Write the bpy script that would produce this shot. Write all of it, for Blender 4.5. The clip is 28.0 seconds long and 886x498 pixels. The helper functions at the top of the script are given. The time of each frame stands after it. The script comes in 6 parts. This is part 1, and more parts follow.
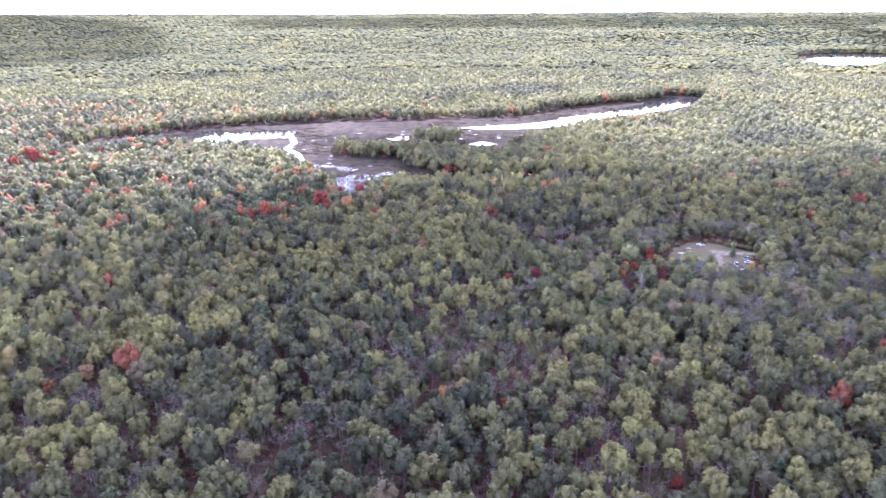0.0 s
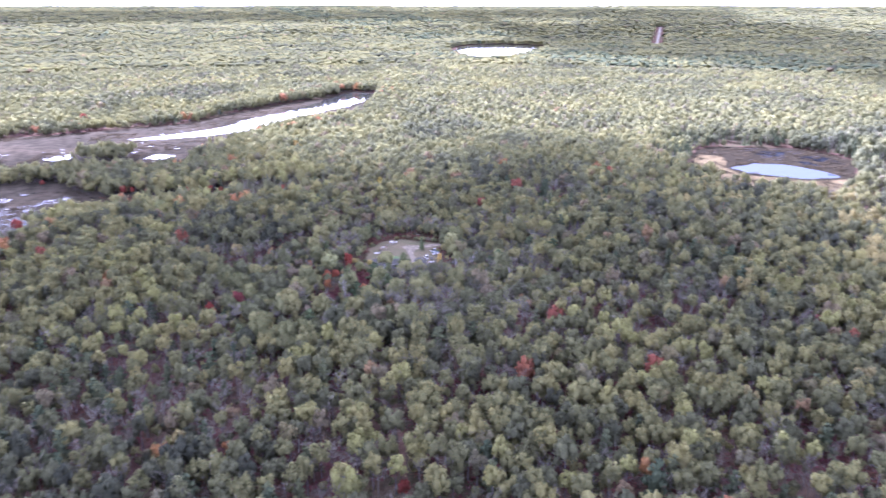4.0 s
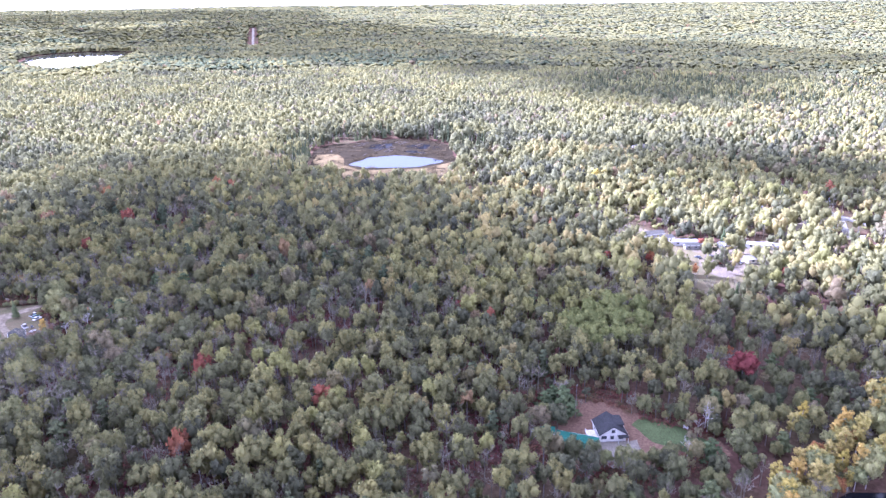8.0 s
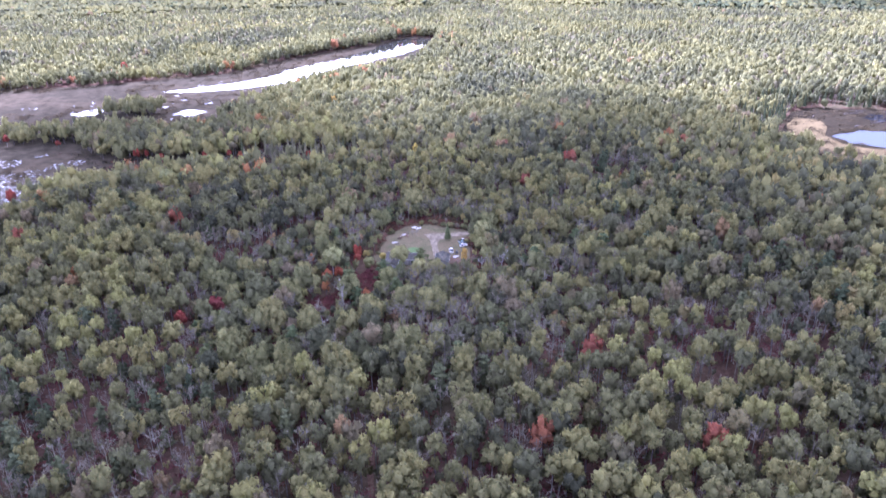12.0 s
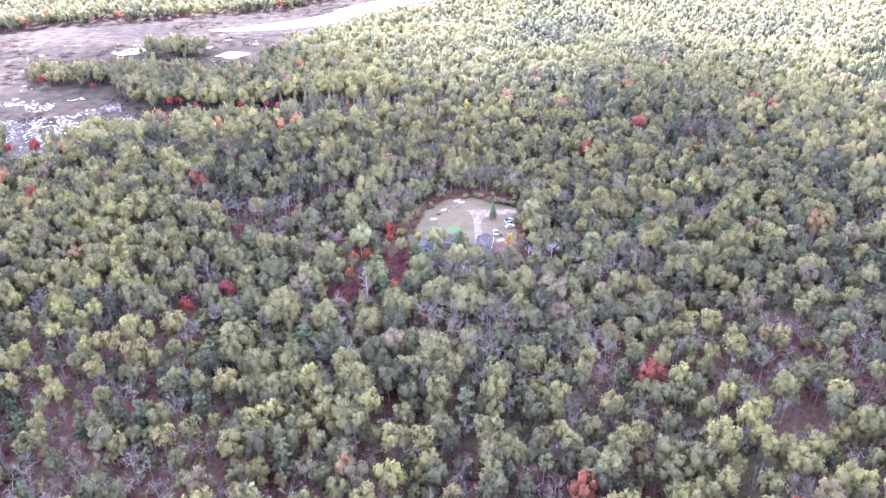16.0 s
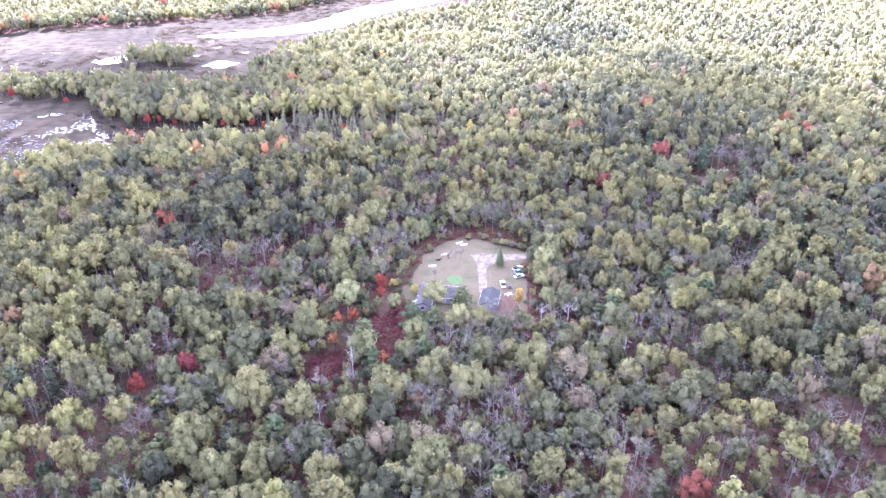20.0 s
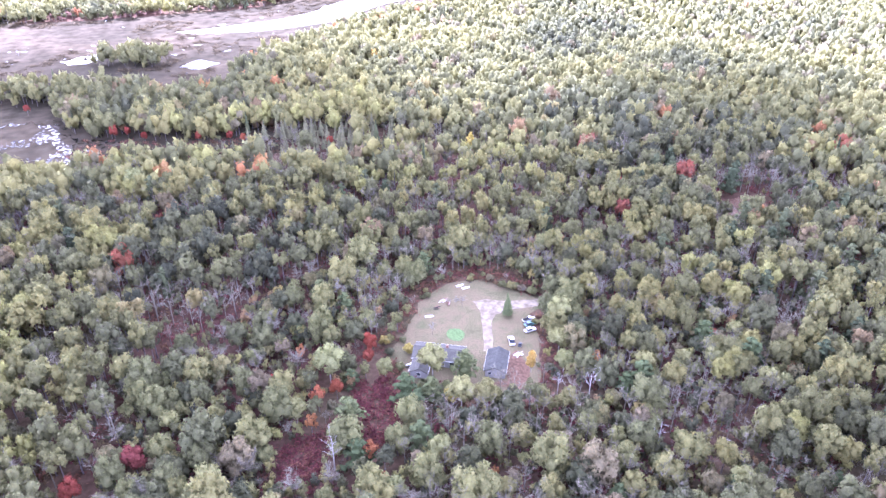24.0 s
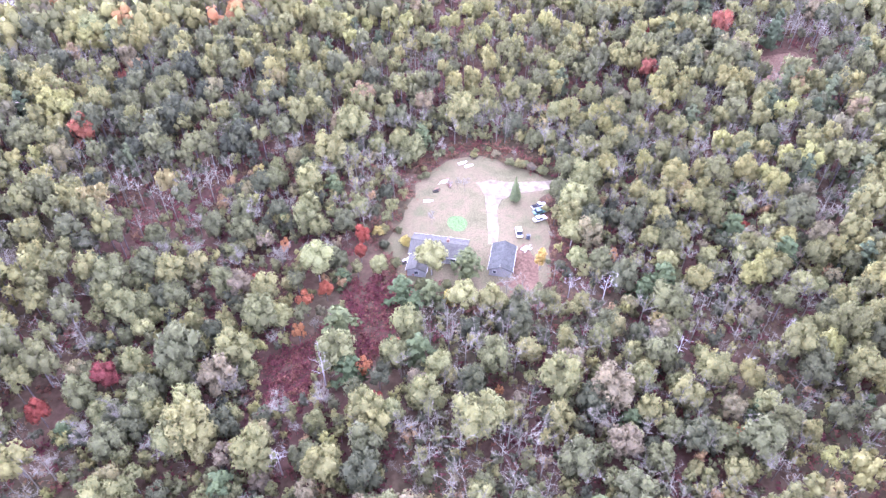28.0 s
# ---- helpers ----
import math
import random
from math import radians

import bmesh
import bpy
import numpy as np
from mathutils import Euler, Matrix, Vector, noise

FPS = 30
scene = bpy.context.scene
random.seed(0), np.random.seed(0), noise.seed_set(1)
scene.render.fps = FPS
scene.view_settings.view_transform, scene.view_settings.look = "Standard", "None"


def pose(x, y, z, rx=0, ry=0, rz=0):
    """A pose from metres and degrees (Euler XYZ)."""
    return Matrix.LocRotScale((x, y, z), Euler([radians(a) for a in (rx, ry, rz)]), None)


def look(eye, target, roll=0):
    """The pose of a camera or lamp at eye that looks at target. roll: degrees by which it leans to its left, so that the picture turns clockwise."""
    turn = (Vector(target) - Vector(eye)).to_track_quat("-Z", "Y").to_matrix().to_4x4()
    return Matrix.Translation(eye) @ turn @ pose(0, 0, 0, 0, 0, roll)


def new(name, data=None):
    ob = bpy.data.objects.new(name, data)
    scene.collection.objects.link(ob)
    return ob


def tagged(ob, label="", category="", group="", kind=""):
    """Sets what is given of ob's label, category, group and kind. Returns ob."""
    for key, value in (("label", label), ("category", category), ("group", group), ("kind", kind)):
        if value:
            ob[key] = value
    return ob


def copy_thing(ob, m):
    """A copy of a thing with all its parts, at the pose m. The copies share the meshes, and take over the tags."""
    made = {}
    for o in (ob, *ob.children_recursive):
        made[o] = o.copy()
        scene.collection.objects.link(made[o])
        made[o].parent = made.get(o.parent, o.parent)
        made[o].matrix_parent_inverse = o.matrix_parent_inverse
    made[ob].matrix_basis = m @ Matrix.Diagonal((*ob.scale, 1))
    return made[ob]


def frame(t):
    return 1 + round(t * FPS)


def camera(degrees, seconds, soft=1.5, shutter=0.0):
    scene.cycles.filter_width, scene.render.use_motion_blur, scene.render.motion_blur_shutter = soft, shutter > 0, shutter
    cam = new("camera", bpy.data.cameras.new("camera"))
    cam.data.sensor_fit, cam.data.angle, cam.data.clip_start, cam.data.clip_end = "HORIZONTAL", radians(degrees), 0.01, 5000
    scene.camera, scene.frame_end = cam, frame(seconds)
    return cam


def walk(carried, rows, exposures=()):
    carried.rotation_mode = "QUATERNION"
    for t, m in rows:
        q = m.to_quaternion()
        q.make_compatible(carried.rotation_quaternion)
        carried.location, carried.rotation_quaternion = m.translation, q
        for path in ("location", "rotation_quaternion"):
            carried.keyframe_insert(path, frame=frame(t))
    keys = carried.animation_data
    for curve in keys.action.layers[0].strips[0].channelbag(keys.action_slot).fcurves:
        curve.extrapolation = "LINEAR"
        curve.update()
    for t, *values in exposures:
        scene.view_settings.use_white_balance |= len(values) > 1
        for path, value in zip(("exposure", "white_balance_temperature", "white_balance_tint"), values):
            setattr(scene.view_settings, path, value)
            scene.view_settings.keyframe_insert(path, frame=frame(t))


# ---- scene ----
cam = camera(64.0, 28.0, soft=1.4, shutter=0.5)
METRES, EYE, TILT, LEAN, TURN = 262.0, 126.5, -18.5, 0.2, 0.0
ROWS = [
    (0.0, 0.0011, 0.0001, -0.0002, 0.04, 0.01, 0.03),
    (0.5, 0.0009, -0.0038, 0.0065, -6.00, -0.43, 1.80),
    (1.0, 0.0003, -0.0070, 0.0128, -17.52, -1.24, 5.62),
    (1.5, -0.0004, -0.0096, 0.0188, -18.09, -1.37, 5.83),
    (2.0, -0.0011, -0.0113, 0.0243, -18.17, -1.46, 5.87),
    (2.5, -0.0014, -0.0121, 0.0293, -18.24, -1.51, 5.89),
    (4.5, 0.0051, 0.0021, 0.0451, -32.12, -3.47, 9.63),
    (5.0, 0.0098, 0.0103, 0.0488, -54.21, -8.42, 15.39),
    (5.5, 0.0160, 0.0200, 0.0527, -54.20, -8.41, 15.46),
    (6.0, 0.0238, 0.0307, 0.0568, -54.21, -8.41, 15.54),
    (6.5, 0.0332, 0.0418, 0.0610, -54.24, -8.41, 15.61),
    (7.0, 0.0439, 0.0531, 0.0653, -54.27, -8.41, 15.66),
    (7.5, 0.0556, 0.0643, 0.0696, -54.30, -8.43, 15.71),
    (8.0, 0.0683, 0.0756, 0.0740, -54.35, -8.44, 15.77),
    (8.5, 0.0818, 0.0872, 0.0785, -54.37, -8.44, 15.81),
    (9.0, 0.0959, 0.0991, 0.0830, -54.42, -8.43, 15.83),
    (9.5, 0.1107, 0.1117, 0.0875, -47.33, -6.58, 14.57),
    (10.0, 0.1260, 0.1250, 0.0920, -45.08, -6.01, 13.96),
    (10.5, 0.1415, 0.1389, 0.0966, -45.09, -6.01, 13.95),
    (11.0, 0.1568, 0.1535, 0.1013, -20.49, -1.44, 7.30),
    (11.5, 0.1713, 0.1685, 0.1062, -18.07, -1.17, 6.39),
    (12.0, 0.1849, 0.1838, 0.1114, -18.07, -6.12, 6.34),
    (12.5, 0.1974, 0.1994, 0.1169, -17.69, -7.45, 6.25),
    (14.5, 0.2364, 0.2656, 0.1406, -14.76, -7.15, 5.21),
    (15.0, 0.2440, 0.2832, 0.1468, -14.67, -9.52, 5.05),
    (15.5, 0.2510, 0.3014, 0.1531, -13.65, -10.58, 4.61),
    (16.0, 0.2577, 0.3198, 0.1595, -13.10, -10.54, 4.37),
    (16.5, 0.2640, 0.3385, 0.1660, -13.06, -10.56, 4.30),
    (17.0, 0.2701, 0.3573, 0.1725, -13.04, -10.56, 4.25),
    (17.5, 0.2759, 0.3761, 0.1790, -13.00, -10.56, 4.24),
    (18.0, 0.2815, 0.3951, 0.1856, -12.95, -10.55, 4.22),
    (18.5, 0.2868, 0.4141, 0.1923, -12.91, -10.59, 4.20),
    (19.0, 0.2920, 0.4331, 0.1989, -12.88, -10.67, 4.18),
    (19.5, 0.2970, 0.4523, 0.2055, -12.84, -10.76, 4.15),
    (20.0, 0.3018, 0.4715, 0.2121, -12.80, -10.77, 4.12),
    (20.5, 0.3066, 0.4908, 0.2188, -12.76, -10.76, 4.10),
    (21.0, 0.3114, 0.5100, 0.2256, -12.71, -10.74, 4.09),
    (21.5, 0.3160, 0.5291, 0.2324, -12.67, -10.74, 4.05),
    (22.0, 0.3206, 0.5481, 0.2390, -12.62, -10.72, 4.03),
    (22.5, 0.3251, 0.5670, 0.2455, -12.58, -10.68, 4.02),
    (24.5, 0.3431, 0.6439, 0.2717, -13.28, -13.80, 4.19),
    (25.0, 0.3477, 0.6634, 0.2788, -13.19, -16.59, 4.11),
    (25.5, 0.3522, 0.6820, 0.2856, -13.16, -16.61, 4.09),
    (26.0, 0.3563, 0.6988, 0.2914, -13.12, -16.51, 4.05),
    (26.5, 0.3596, 0.7127, 0.2960, -13.08, -17.02, 4.03),
    (27.0, 0.3621, 0.7232, 0.2995, -12.99, -23.64, 3.95),
    (27.5, 0.3637, 0.7302, 0.3023, -13.00, -26.21, 3.85),
    (28.0, 0.3643, 0.7338, 0.3044, -13.03, -26.26, 3.77),
]
walk(cam, [(t, pose(0, 0, EYE, TILT, LEAN, TURN) @ pose(METRES * x, METRES * y, METRES * z, 90 + pitch, roll, yaw)) for t, x, y, z, yaw, pitch, roll in ROWS],
     exposures=[(t, 3.28 + e, k + 90, 46) for t, e, k in ((0.0, 0.03, 4790), (9.0, 0.05, 4790), (10.5, 0.02, 4790), (12.0, -0.1, 4800), (13.0, 0.15, 4810), (15.0, 0.87, 4840), (20.0, 0.93, 4860), (25.0, 0.98, 4900), (26.0, 1.22, 4930), (28.0, 1.36, 5000))])

# ---------------------------------------------------------------- sky and sun
SUN_EL, SUN_AZ = 36.0, 8.0        # degrees above the horizon; degrees left of straight ahead (+y)
sun_dir = Vector((-math.sin(radians(SUN_AZ)) * math.cos(radians(SUN_EL)), math.cos(radians(SUN_AZ)) * math.cos(radians(SUN_EL)), math.sin(radians(SUN_EL))))
world = bpy.data.worlds.new("world")
scene.world = world
world.use_nodes = True
wn, wl = world.node_tree.nodes, world.node_tree.links
sky = wn.new("ShaderNodeTexSky")
sky.sky_type, sky.sun_disc = "NISHITA", False
sky.sun_elevation, sky.sun_rotation = radians(SUN_EL), radians(-SUN_AZ)
sky.air_density, sky.dust_density, sky.ozone_density = 1.0, 1.0, 1.0
pale = wn.new("ShaderNodeHueSaturation")      # thin white haze over the whole sky
pale.inputs["Saturation"].default_value = 0.08
wl.new(sky.outputs[0], pale.inputs["Color"])
wl.new(pale.outputs[0], wn["Background"].inputs[0])
wn["Background"].inputs[1].default_value = 0.128
sun_data = bpy.data.lights.new("sun", "SUN")
sun_data.energy, sun_data.angle, sun_data.color = 4.2, radians(3.0), (1.0, 0.97, 0.93)
sun = new("sun", sun_data)
sun.matrix_world = look((0, 0, 0), -sun_dir)


# ---------------------------------------------------------------- materials
def material(name, rough=0.8, metal=0.0):
    m = bpy.data.materials.new(name)
    m.use_nodes = True
    b = m.node_tree.nodes["Principled BSDF"]
    b.inputs["Roughness"].default_value, b.inputs["Metallic"].default_value = rough, metal
    b.inputs["Specular IOR Level"].default_value = 0.5 if rough < 0.7 else 0.0
    return m, m.node_tree.nodes, m.node_tree.links, b


def ramp_node(nodes, stops, mode="LINEAR"):
    r = nodes.new("ShaderNodeValToRGB")
    r.color_ramp.interpolation = mode
    e = r.color_ramp.elements
    while len(e) < len(stops):
        e.new(1.0)
    for el, (p, c) in zip(e, stops):
        el.position, el.color = p, (*c, 1)
    return r


def noise_node(nodes, links, scale, detail=3.0, coords=None, rough=0.55):
    n = nodes.new("ShaderNodeTexNoise")
    n.inputs["Scale"].default_value, n.inputs["Detail"].default_value, n.inputs["Roughness"].default_value = scale, detail, rough
    if coords is not None:
        links.new(coords, n.inputs["Vector"])
    return n


def mix_node(nodes, links, fac, a, b, blend="MIX"):
    m = nodes.new("ShaderNodeMix")
    m.data_type, m.blend_type = "RGBA", blend
    for socket, v in ((m.inputs[0], fac), (m.inputs[6], a), (m.inputs[7], b)):
        if isinstance(v, (int, float)):
            socket.default_value = v
        elif isinstance(v, tuple):
            socket.default_value = (*v, 1)
        else:
            links.new(v, socket)
    return m.outputs[2]


def surface(name, stops, scale, fine=None, rough=0.85, metal=0.0, bump=0.0, space="Object", detail=4.0):
    """A mottled surface: a ramp over coarse noise, darkened and lightened by fine noise."""
    m, n, l, b = material(name, rough, metal)
    if space == "Position":
        co = n.new("ShaderNodeNewGeometry").outputs["Position"]
    else:
        co = n.new("ShaderNodeTexCoord").outputs["Object"]
    big = noise_node(n, l, scale, detail, co)
    r = ramp_node(n, stops)
    l.new(big.outputs["Fac"], r.inputs[0])
    out = r.outputs[0]
    if fine:
        small = noise_node(n, l, fine, 3.0, co)
        g = ramp_node(n, [(0.3, (0.62, 0.62, 0.62)), (0.7, (1.3, 1.3, 1.3))])
        l.new(small.outputs["Fac"], g.inputs[0])
        out = mix_node(n, l, 1.0, out, g.outputs[0], "MULTIPLY")
        if bump:
            bp = n.new("ShaderNodeBump")
            bp.inputs["Strength"].default_value, bp.inputs["Distance"].default_value = bump, 0.3
            l.new(small.outputs["Fac"], bp.inputs["Height"])
            l.new(bp.outputs[0], b.inputs["Normal"])
    l.new(out, b.inputs["Base Color"])
    return m


def foliage(name, stops, by_object=False, through_light=0.35):
    """Leaves: colour by tree (an attribute or the object's random number), lightness leaf by leaf, some light passing through."""
    m = bpy.data.materials.new(name)
    m.use_nodes = True
    n, l = m.node_tree.nodes, m.node_tree.links
    n.remove(n["Principled BSDF"])
    if by_object:
        tint = n.new("ShaderNodeObjectInfo").outputs["Random"]
    else:
        a = n.new("ShaderNodeAttribute")
        a.attribute_name = "tint"
        tint = a.outputs["Fac"]
    r = ramp_node(n, stops)
    l.new(tint, r.inputs[0])
    geo = n.new("ShaderNodeNewGeometry")
    leaf = ramp_node(n, [(0.0, (0.84, 0.84, 0.86)), (0.55, (1.0, 1.0, 1.0)), (1.0, (1.16, 1.14, 1.06))])
    l.new(geo.outputs["Random Per Island"], leaf.inputs[0])
    col = mix_node(n, l, 1.0, r.outputs[0], leaf.outputs[0], "MULTIPLY")
    patch = noise_node(n, l, 1.1, 4.0, geo.outputs["Position"], 0.75)
    pr = ramp_node(n, [(0.3, (0.76, 0.78, 0.8)), (0.7, (1.2, 1.18, 1.08))])
    l.new(patch.outputs["Fac"], pr.inputs[0])
    col = mix_node(n, l, 1.0, col, pr.outputs[0], "MULTIPLY")
    d, tr, mx = n.new("ShaderNodeBsdfDiffuse"), n.new("ShaderNodeBsdfTranslucent"), n.new("ShaderNodeMixShader")
    l.new(col, d.inputs[0]), l.new(col, tr.inputs[0])
    relief = n.new("ShaderNodeBump")
    relief.inputs["Strength"].default_value, relief.inputs["Distance"].default_value = 0.6, 0.6
    l.new(patch.outputs["Fac"], relief.inputs["Height"])
    l.new(relief.outputs[0], d.inputs["Normal"])
    mx.inputs[0].default_value = through_light
    l.new(d.outputs[0], mx.inputs[1]), l.new(tr.outputs[0], mx.inputs[2])
    l.new(mx.outputs[0], n["Material Output"].inputs[0])
    return m


def plain(name, colour, rough=0.6, metal=0.0, grain=6.0, vary=0.18):
    """Paint, sheet metal, glass and the like: one colour with slight soiling."""
    lo, hi = tuple(c * (1 - vary) for c in colour), tuple(min(1.0, c * (1 + vary * 0.6)) for c in colour)
    return surface(name, [(0.3, lo), (0.7, hi)], grain / 10, None, rough, metal)


# colours along one scale: greens, yellow-greens, tan, orange, red, maroon
AUTUMN = [(0.0, (0.078, 0.083, 0.058)), (0.15, (0.123, 0.128, 0.074)), (0.32, (0.173, 0.172, 0.083)), (0.46, (0.209, 0.203, 0.090)), (0.56, (0.240, 0.224, 0.095)), (0.62, (0.258, 0.258, 0.101)), (0.67, (0.303, 0.258, 0.105)),
          (0.72, (0.161, 0.152, 0.095)), (0.78, (0.199, 0.16, 0.099)), (0.83, (0.328, 0.19, 0.083)), (0.88, (0.288, 0.135, 0.077)), (0.94, (0.258, 0.1, 0.068)), (1.0, (0.183, 0.08, 0.062))]
LEAF = foliage("autumn_leaves", AUTUMN, False, 0.5)
LEAF_OAK = foliage("oak_leaves", [(0.0, (0.089, 0.096, 0.062)), (0.2, (0.142, 0.148, 0.080)), (0.55, (0.189, 0.193, 0.090)), (0.85, (0.231, 0.222, 0.099)), (1.0, (0.199, 0.165, 0.117))], True, 0.4)
LEAF_RED = foliage("red_maple_leaves", [(0.0, (0.26, 0.075, 0.05)), (0.5, (0.21, 0.058, 0.048)), (1.0, (0.28, 0.1, 0.055))], True)
LEAF_ORANGE = foliage("orange_maple_leaves", [(0.0, (0.32, 0.17, 0.07)), (1.0, (0.31, 0.12, 0.065))], True)
LEAF_YELLOW = foliage("yellow_aspen_leaves", [(0.0, (0.42, 0.34, 0.085)), (0.5, (0.36, 0.32, 0.12)), (1.0, (0.43, 0.3, 0.09))], True)
LEAF_GREEN = foliage("fresh_green_leaves", [(0.0, (0.19, 0.21, 0.08)), (1.0, (0.22, 0.235, 0.09))], True, 0.45)
LEAF_LIME = foliage("pale_green_leaves", [(0.0, (0.22, 0.235, 0.11)), (1.0, (0.27, 0.265, 0.12))], True)
LEAF_LARCH = foliage("larch_needles", [(0.0, (0.14, 0.142, 0.088)), (1.0, (0.185, 0.178, 0.11))], True, 0.3)
LEAF_MAROON = foliage("maroon_oak_leaves", [(0.0, (0.16, 0.05, 0.05)), (1.0, (0.2, 0.07, 0.06))], True)
NEEDLE = foliage("pine_needles", [(0.0, (0.07, 0.092, 0.046)), (0.5, (0.08, 0.102, 0.05)), (1.0, (0.104, 0.116, 0.054))], True, 0.15)
NEEDLE_FAR = foliage("conifer_needles", [(0.0, (0.062, 0.078, 0.046)), (1.0, (0.1, 0.11, 0.058))], False, 0.15)
BRUSH = foliage("maroon_brush_leaves", [(0.0, (0.085, 0.03, 0.035)), (0.5, (0.12, 0.045, 0.045)), (0.8, (0.14, 0.075, 0.05)), (1.0, (0.1, 0.085, 0.045))], False, 0.2)
SEDGE = foliage("sedge_blades", [(0.0, (0.045, 0.037, 0.025)), (1.0, (0.085, 0.067, 0.042))], False, 0.3)
BARK = surface("grey_bark", [(0.3, (0.09, 0.08, 0.075)), (0.7, (0.17, 0.155, 0.15))], 1.2, 9.0, 0.9)
BARE = surface("bare_twigs", [(0.3, (0.12, 0.11, 0.086)), (0.7, (0.182, 0.167, 0.134))], 0.5, 5.0, 0.9)
TWIGS = surface("bare_crown_twigs", [(0.3, (0.15, 0.138, 0.108)), (0.7, (0.212, 0.197, 0.158))], 0.3, 2.0, 0.9)
BIRCH = surface("pale_aspen_bark", [(0.3, (0.26, 0.245, 0.23)), (0.7, (0.38, 0.36, 0.34))], 1.0, 8.0, 0.8)
LITTER = surface("forest_floor", [(0.25, (0.042, 0.03, 0.022)), (0.42, (0.066, 0.038, 0.029)), (0.52, (0.075, 0.052, 0.034)), (0.62, (0.056, 0.05, 0.028)), (0.78, (0.072, 0.038, 0.03))], 0.02, 0.5, 0.95, 0.0, 0.4, "Position", 6.0)
MARSH = surface("marsh_sedge", [(0.3, (0.03, 0.027, 0.019)), (0.5, (0.042, 0.036, 0.025)), (0.62, (0.056, 0.046, 0.031)), (0.75, (0.037, 0.034, 0.023))], 0.012, 0.12, 0.9, 0.0, 0.5, "Position", 6.0)
GRASS = surface("dry_lawn", [(0.3, (0.072, 0.07, 0.037)), (0.45, (0.1, 0.09, 0.05)), (0.55, (0.115, 0.094, 0.057)), (0.7, (0.078, 0.08, 0.04))], 0.1, 3.0, 0.95, 0.0, 0.05, "Position", 5.0)
LAWN = surface("green_lawn", [(0.3, (0.07, 0.11, 0.045)), (0.7, (0.095, 0.14, 0.055))], 0.15, 2.0, 0.95, 0.0, 0.2, "Position", 4.0)
DRIVE = surface("worn_pale_sand", [(0.3, (0.125, 0.106, 0.074)), (0.7, (0.19, 0.163, 0.118))], 0.3, 0.5, 0.95, 0.0, 0.2, "Position", 5.0)
# darker copy of LAWN, with shade put into its colour
SHADE_LAWN = surface("shade_dark_lawn", [(0.3, (0.045, 0.062, 0.026)), (0.7, (0.065, 0.085, 0.035))], 0.15, 2.0, 0.95, 0.0, 0.2, "Position", 4.0)
SAND = surface("pale_sand", [(0.3, (0.1, 0.083, 0.063)), (0.7, (0.15, 0.127, 0.098))], 0.12, 1.6, 0.95, 0.0, 0.2, "Position", 5.0)
CONCRETE = surface("pale_concrete", [(0.3, (0.12, 0.11, 0.088)), (0.7, (0.18, 0.165, 0.13))], 0.2, 2.0, 0.9, 0.0, 0.1, "Position", 4.0)
MUD = surface("bog_mud", [(0.3, (0.018, 0.015, 0.01)), (0.7, (0.031, 0.026, 0.017))], 0.05, 0.6, 0.95, 0.0, 0.3, "Position", 5.0)
SEDGE_BED = surface("rusty_sedge", [(0.3, (0.078, 0.06, 0.03)), (0.7, (0.115, 0.09, 0.046))], 0.08, 0.8, 0.95, 0.0, 0.3, "Position", 5.0)
EARTH = surface("bare_earth", [(0.3, (0.085, 0.053, 0.036)), (0.7, (0.125, 0.082, 0.055))], 0.1, 1.2, 0.95, 0.0, 0.3, "Position", 5.0)
ASPHALT = surface("worn_asphalt", [(0.3, (0.11, 0.107, 0.095)), (0.7, (0.165, 0.16, 0.14))], 0.05, 2.0, 0.85, 0.0, 0.1, "Position", 4.0)
CLOUD = surface("cloud_white", [(0.3, (0.85, 0.85, 0.87)), (0.7, (0.92, 0.92, 0.92))], 0.01, None, 1.0, 0.0, 0.0, "Position", 3.0)
HALF_CLEAR_CLOUD = surface("half_clear_cloud_white", [(0.3, (0.85, 0.85, 0.87)), (0.7, (0.92, 0.92, 0.92))], 0.01, None, 1.0, 0.0, 0.0, "Position", 3.0)
tn_, tl_ = HALF_CLEAR_CLOUD.node_tree.nodes, HALF_CLEAR_CLOUD.node_tree.links       # half the sunlight passes: lifts the far shade in place of haze
clear_, veil_ = tn_.new("ShaderNodeBsdfTransparent"), tn_.new("ShaderNodeMixShader")
veil_.inputs[0].default_value = 0.5
tl_.new(clear_.outputs[0], veil_.inputs[1]), tl_.new(tn_["Principled BSDF"].outputs[0], veil_.inputs[2])
tl_.new(veil_.outputs[0], tn_["Material Output"].inputs[0])


def water(name, level, ripple, colour):
    m, n, l, b = material(name, 0.05)
    b.inputs["Base Color"].default_value = (*colour, 1)
    b.inputs["IOR"].default_value, b.inputs["Specular IOR Level"].default_value = 1.33, level
    w = noise_node(n, l, 0.6, 3.0, n.new("ShaderNodeNewGeometry").outputs["Position"])
    p = n.new("ShaderNodeBump")
    p.inputs["Strength"].default_value, p.inputs["Distance"].default_value = ripple, 0.06
    l.new(w.outputs["Fac"], p.inputs["Height"])
    l.new(p.outputs[0], b.inputs["Normal"])
    return m


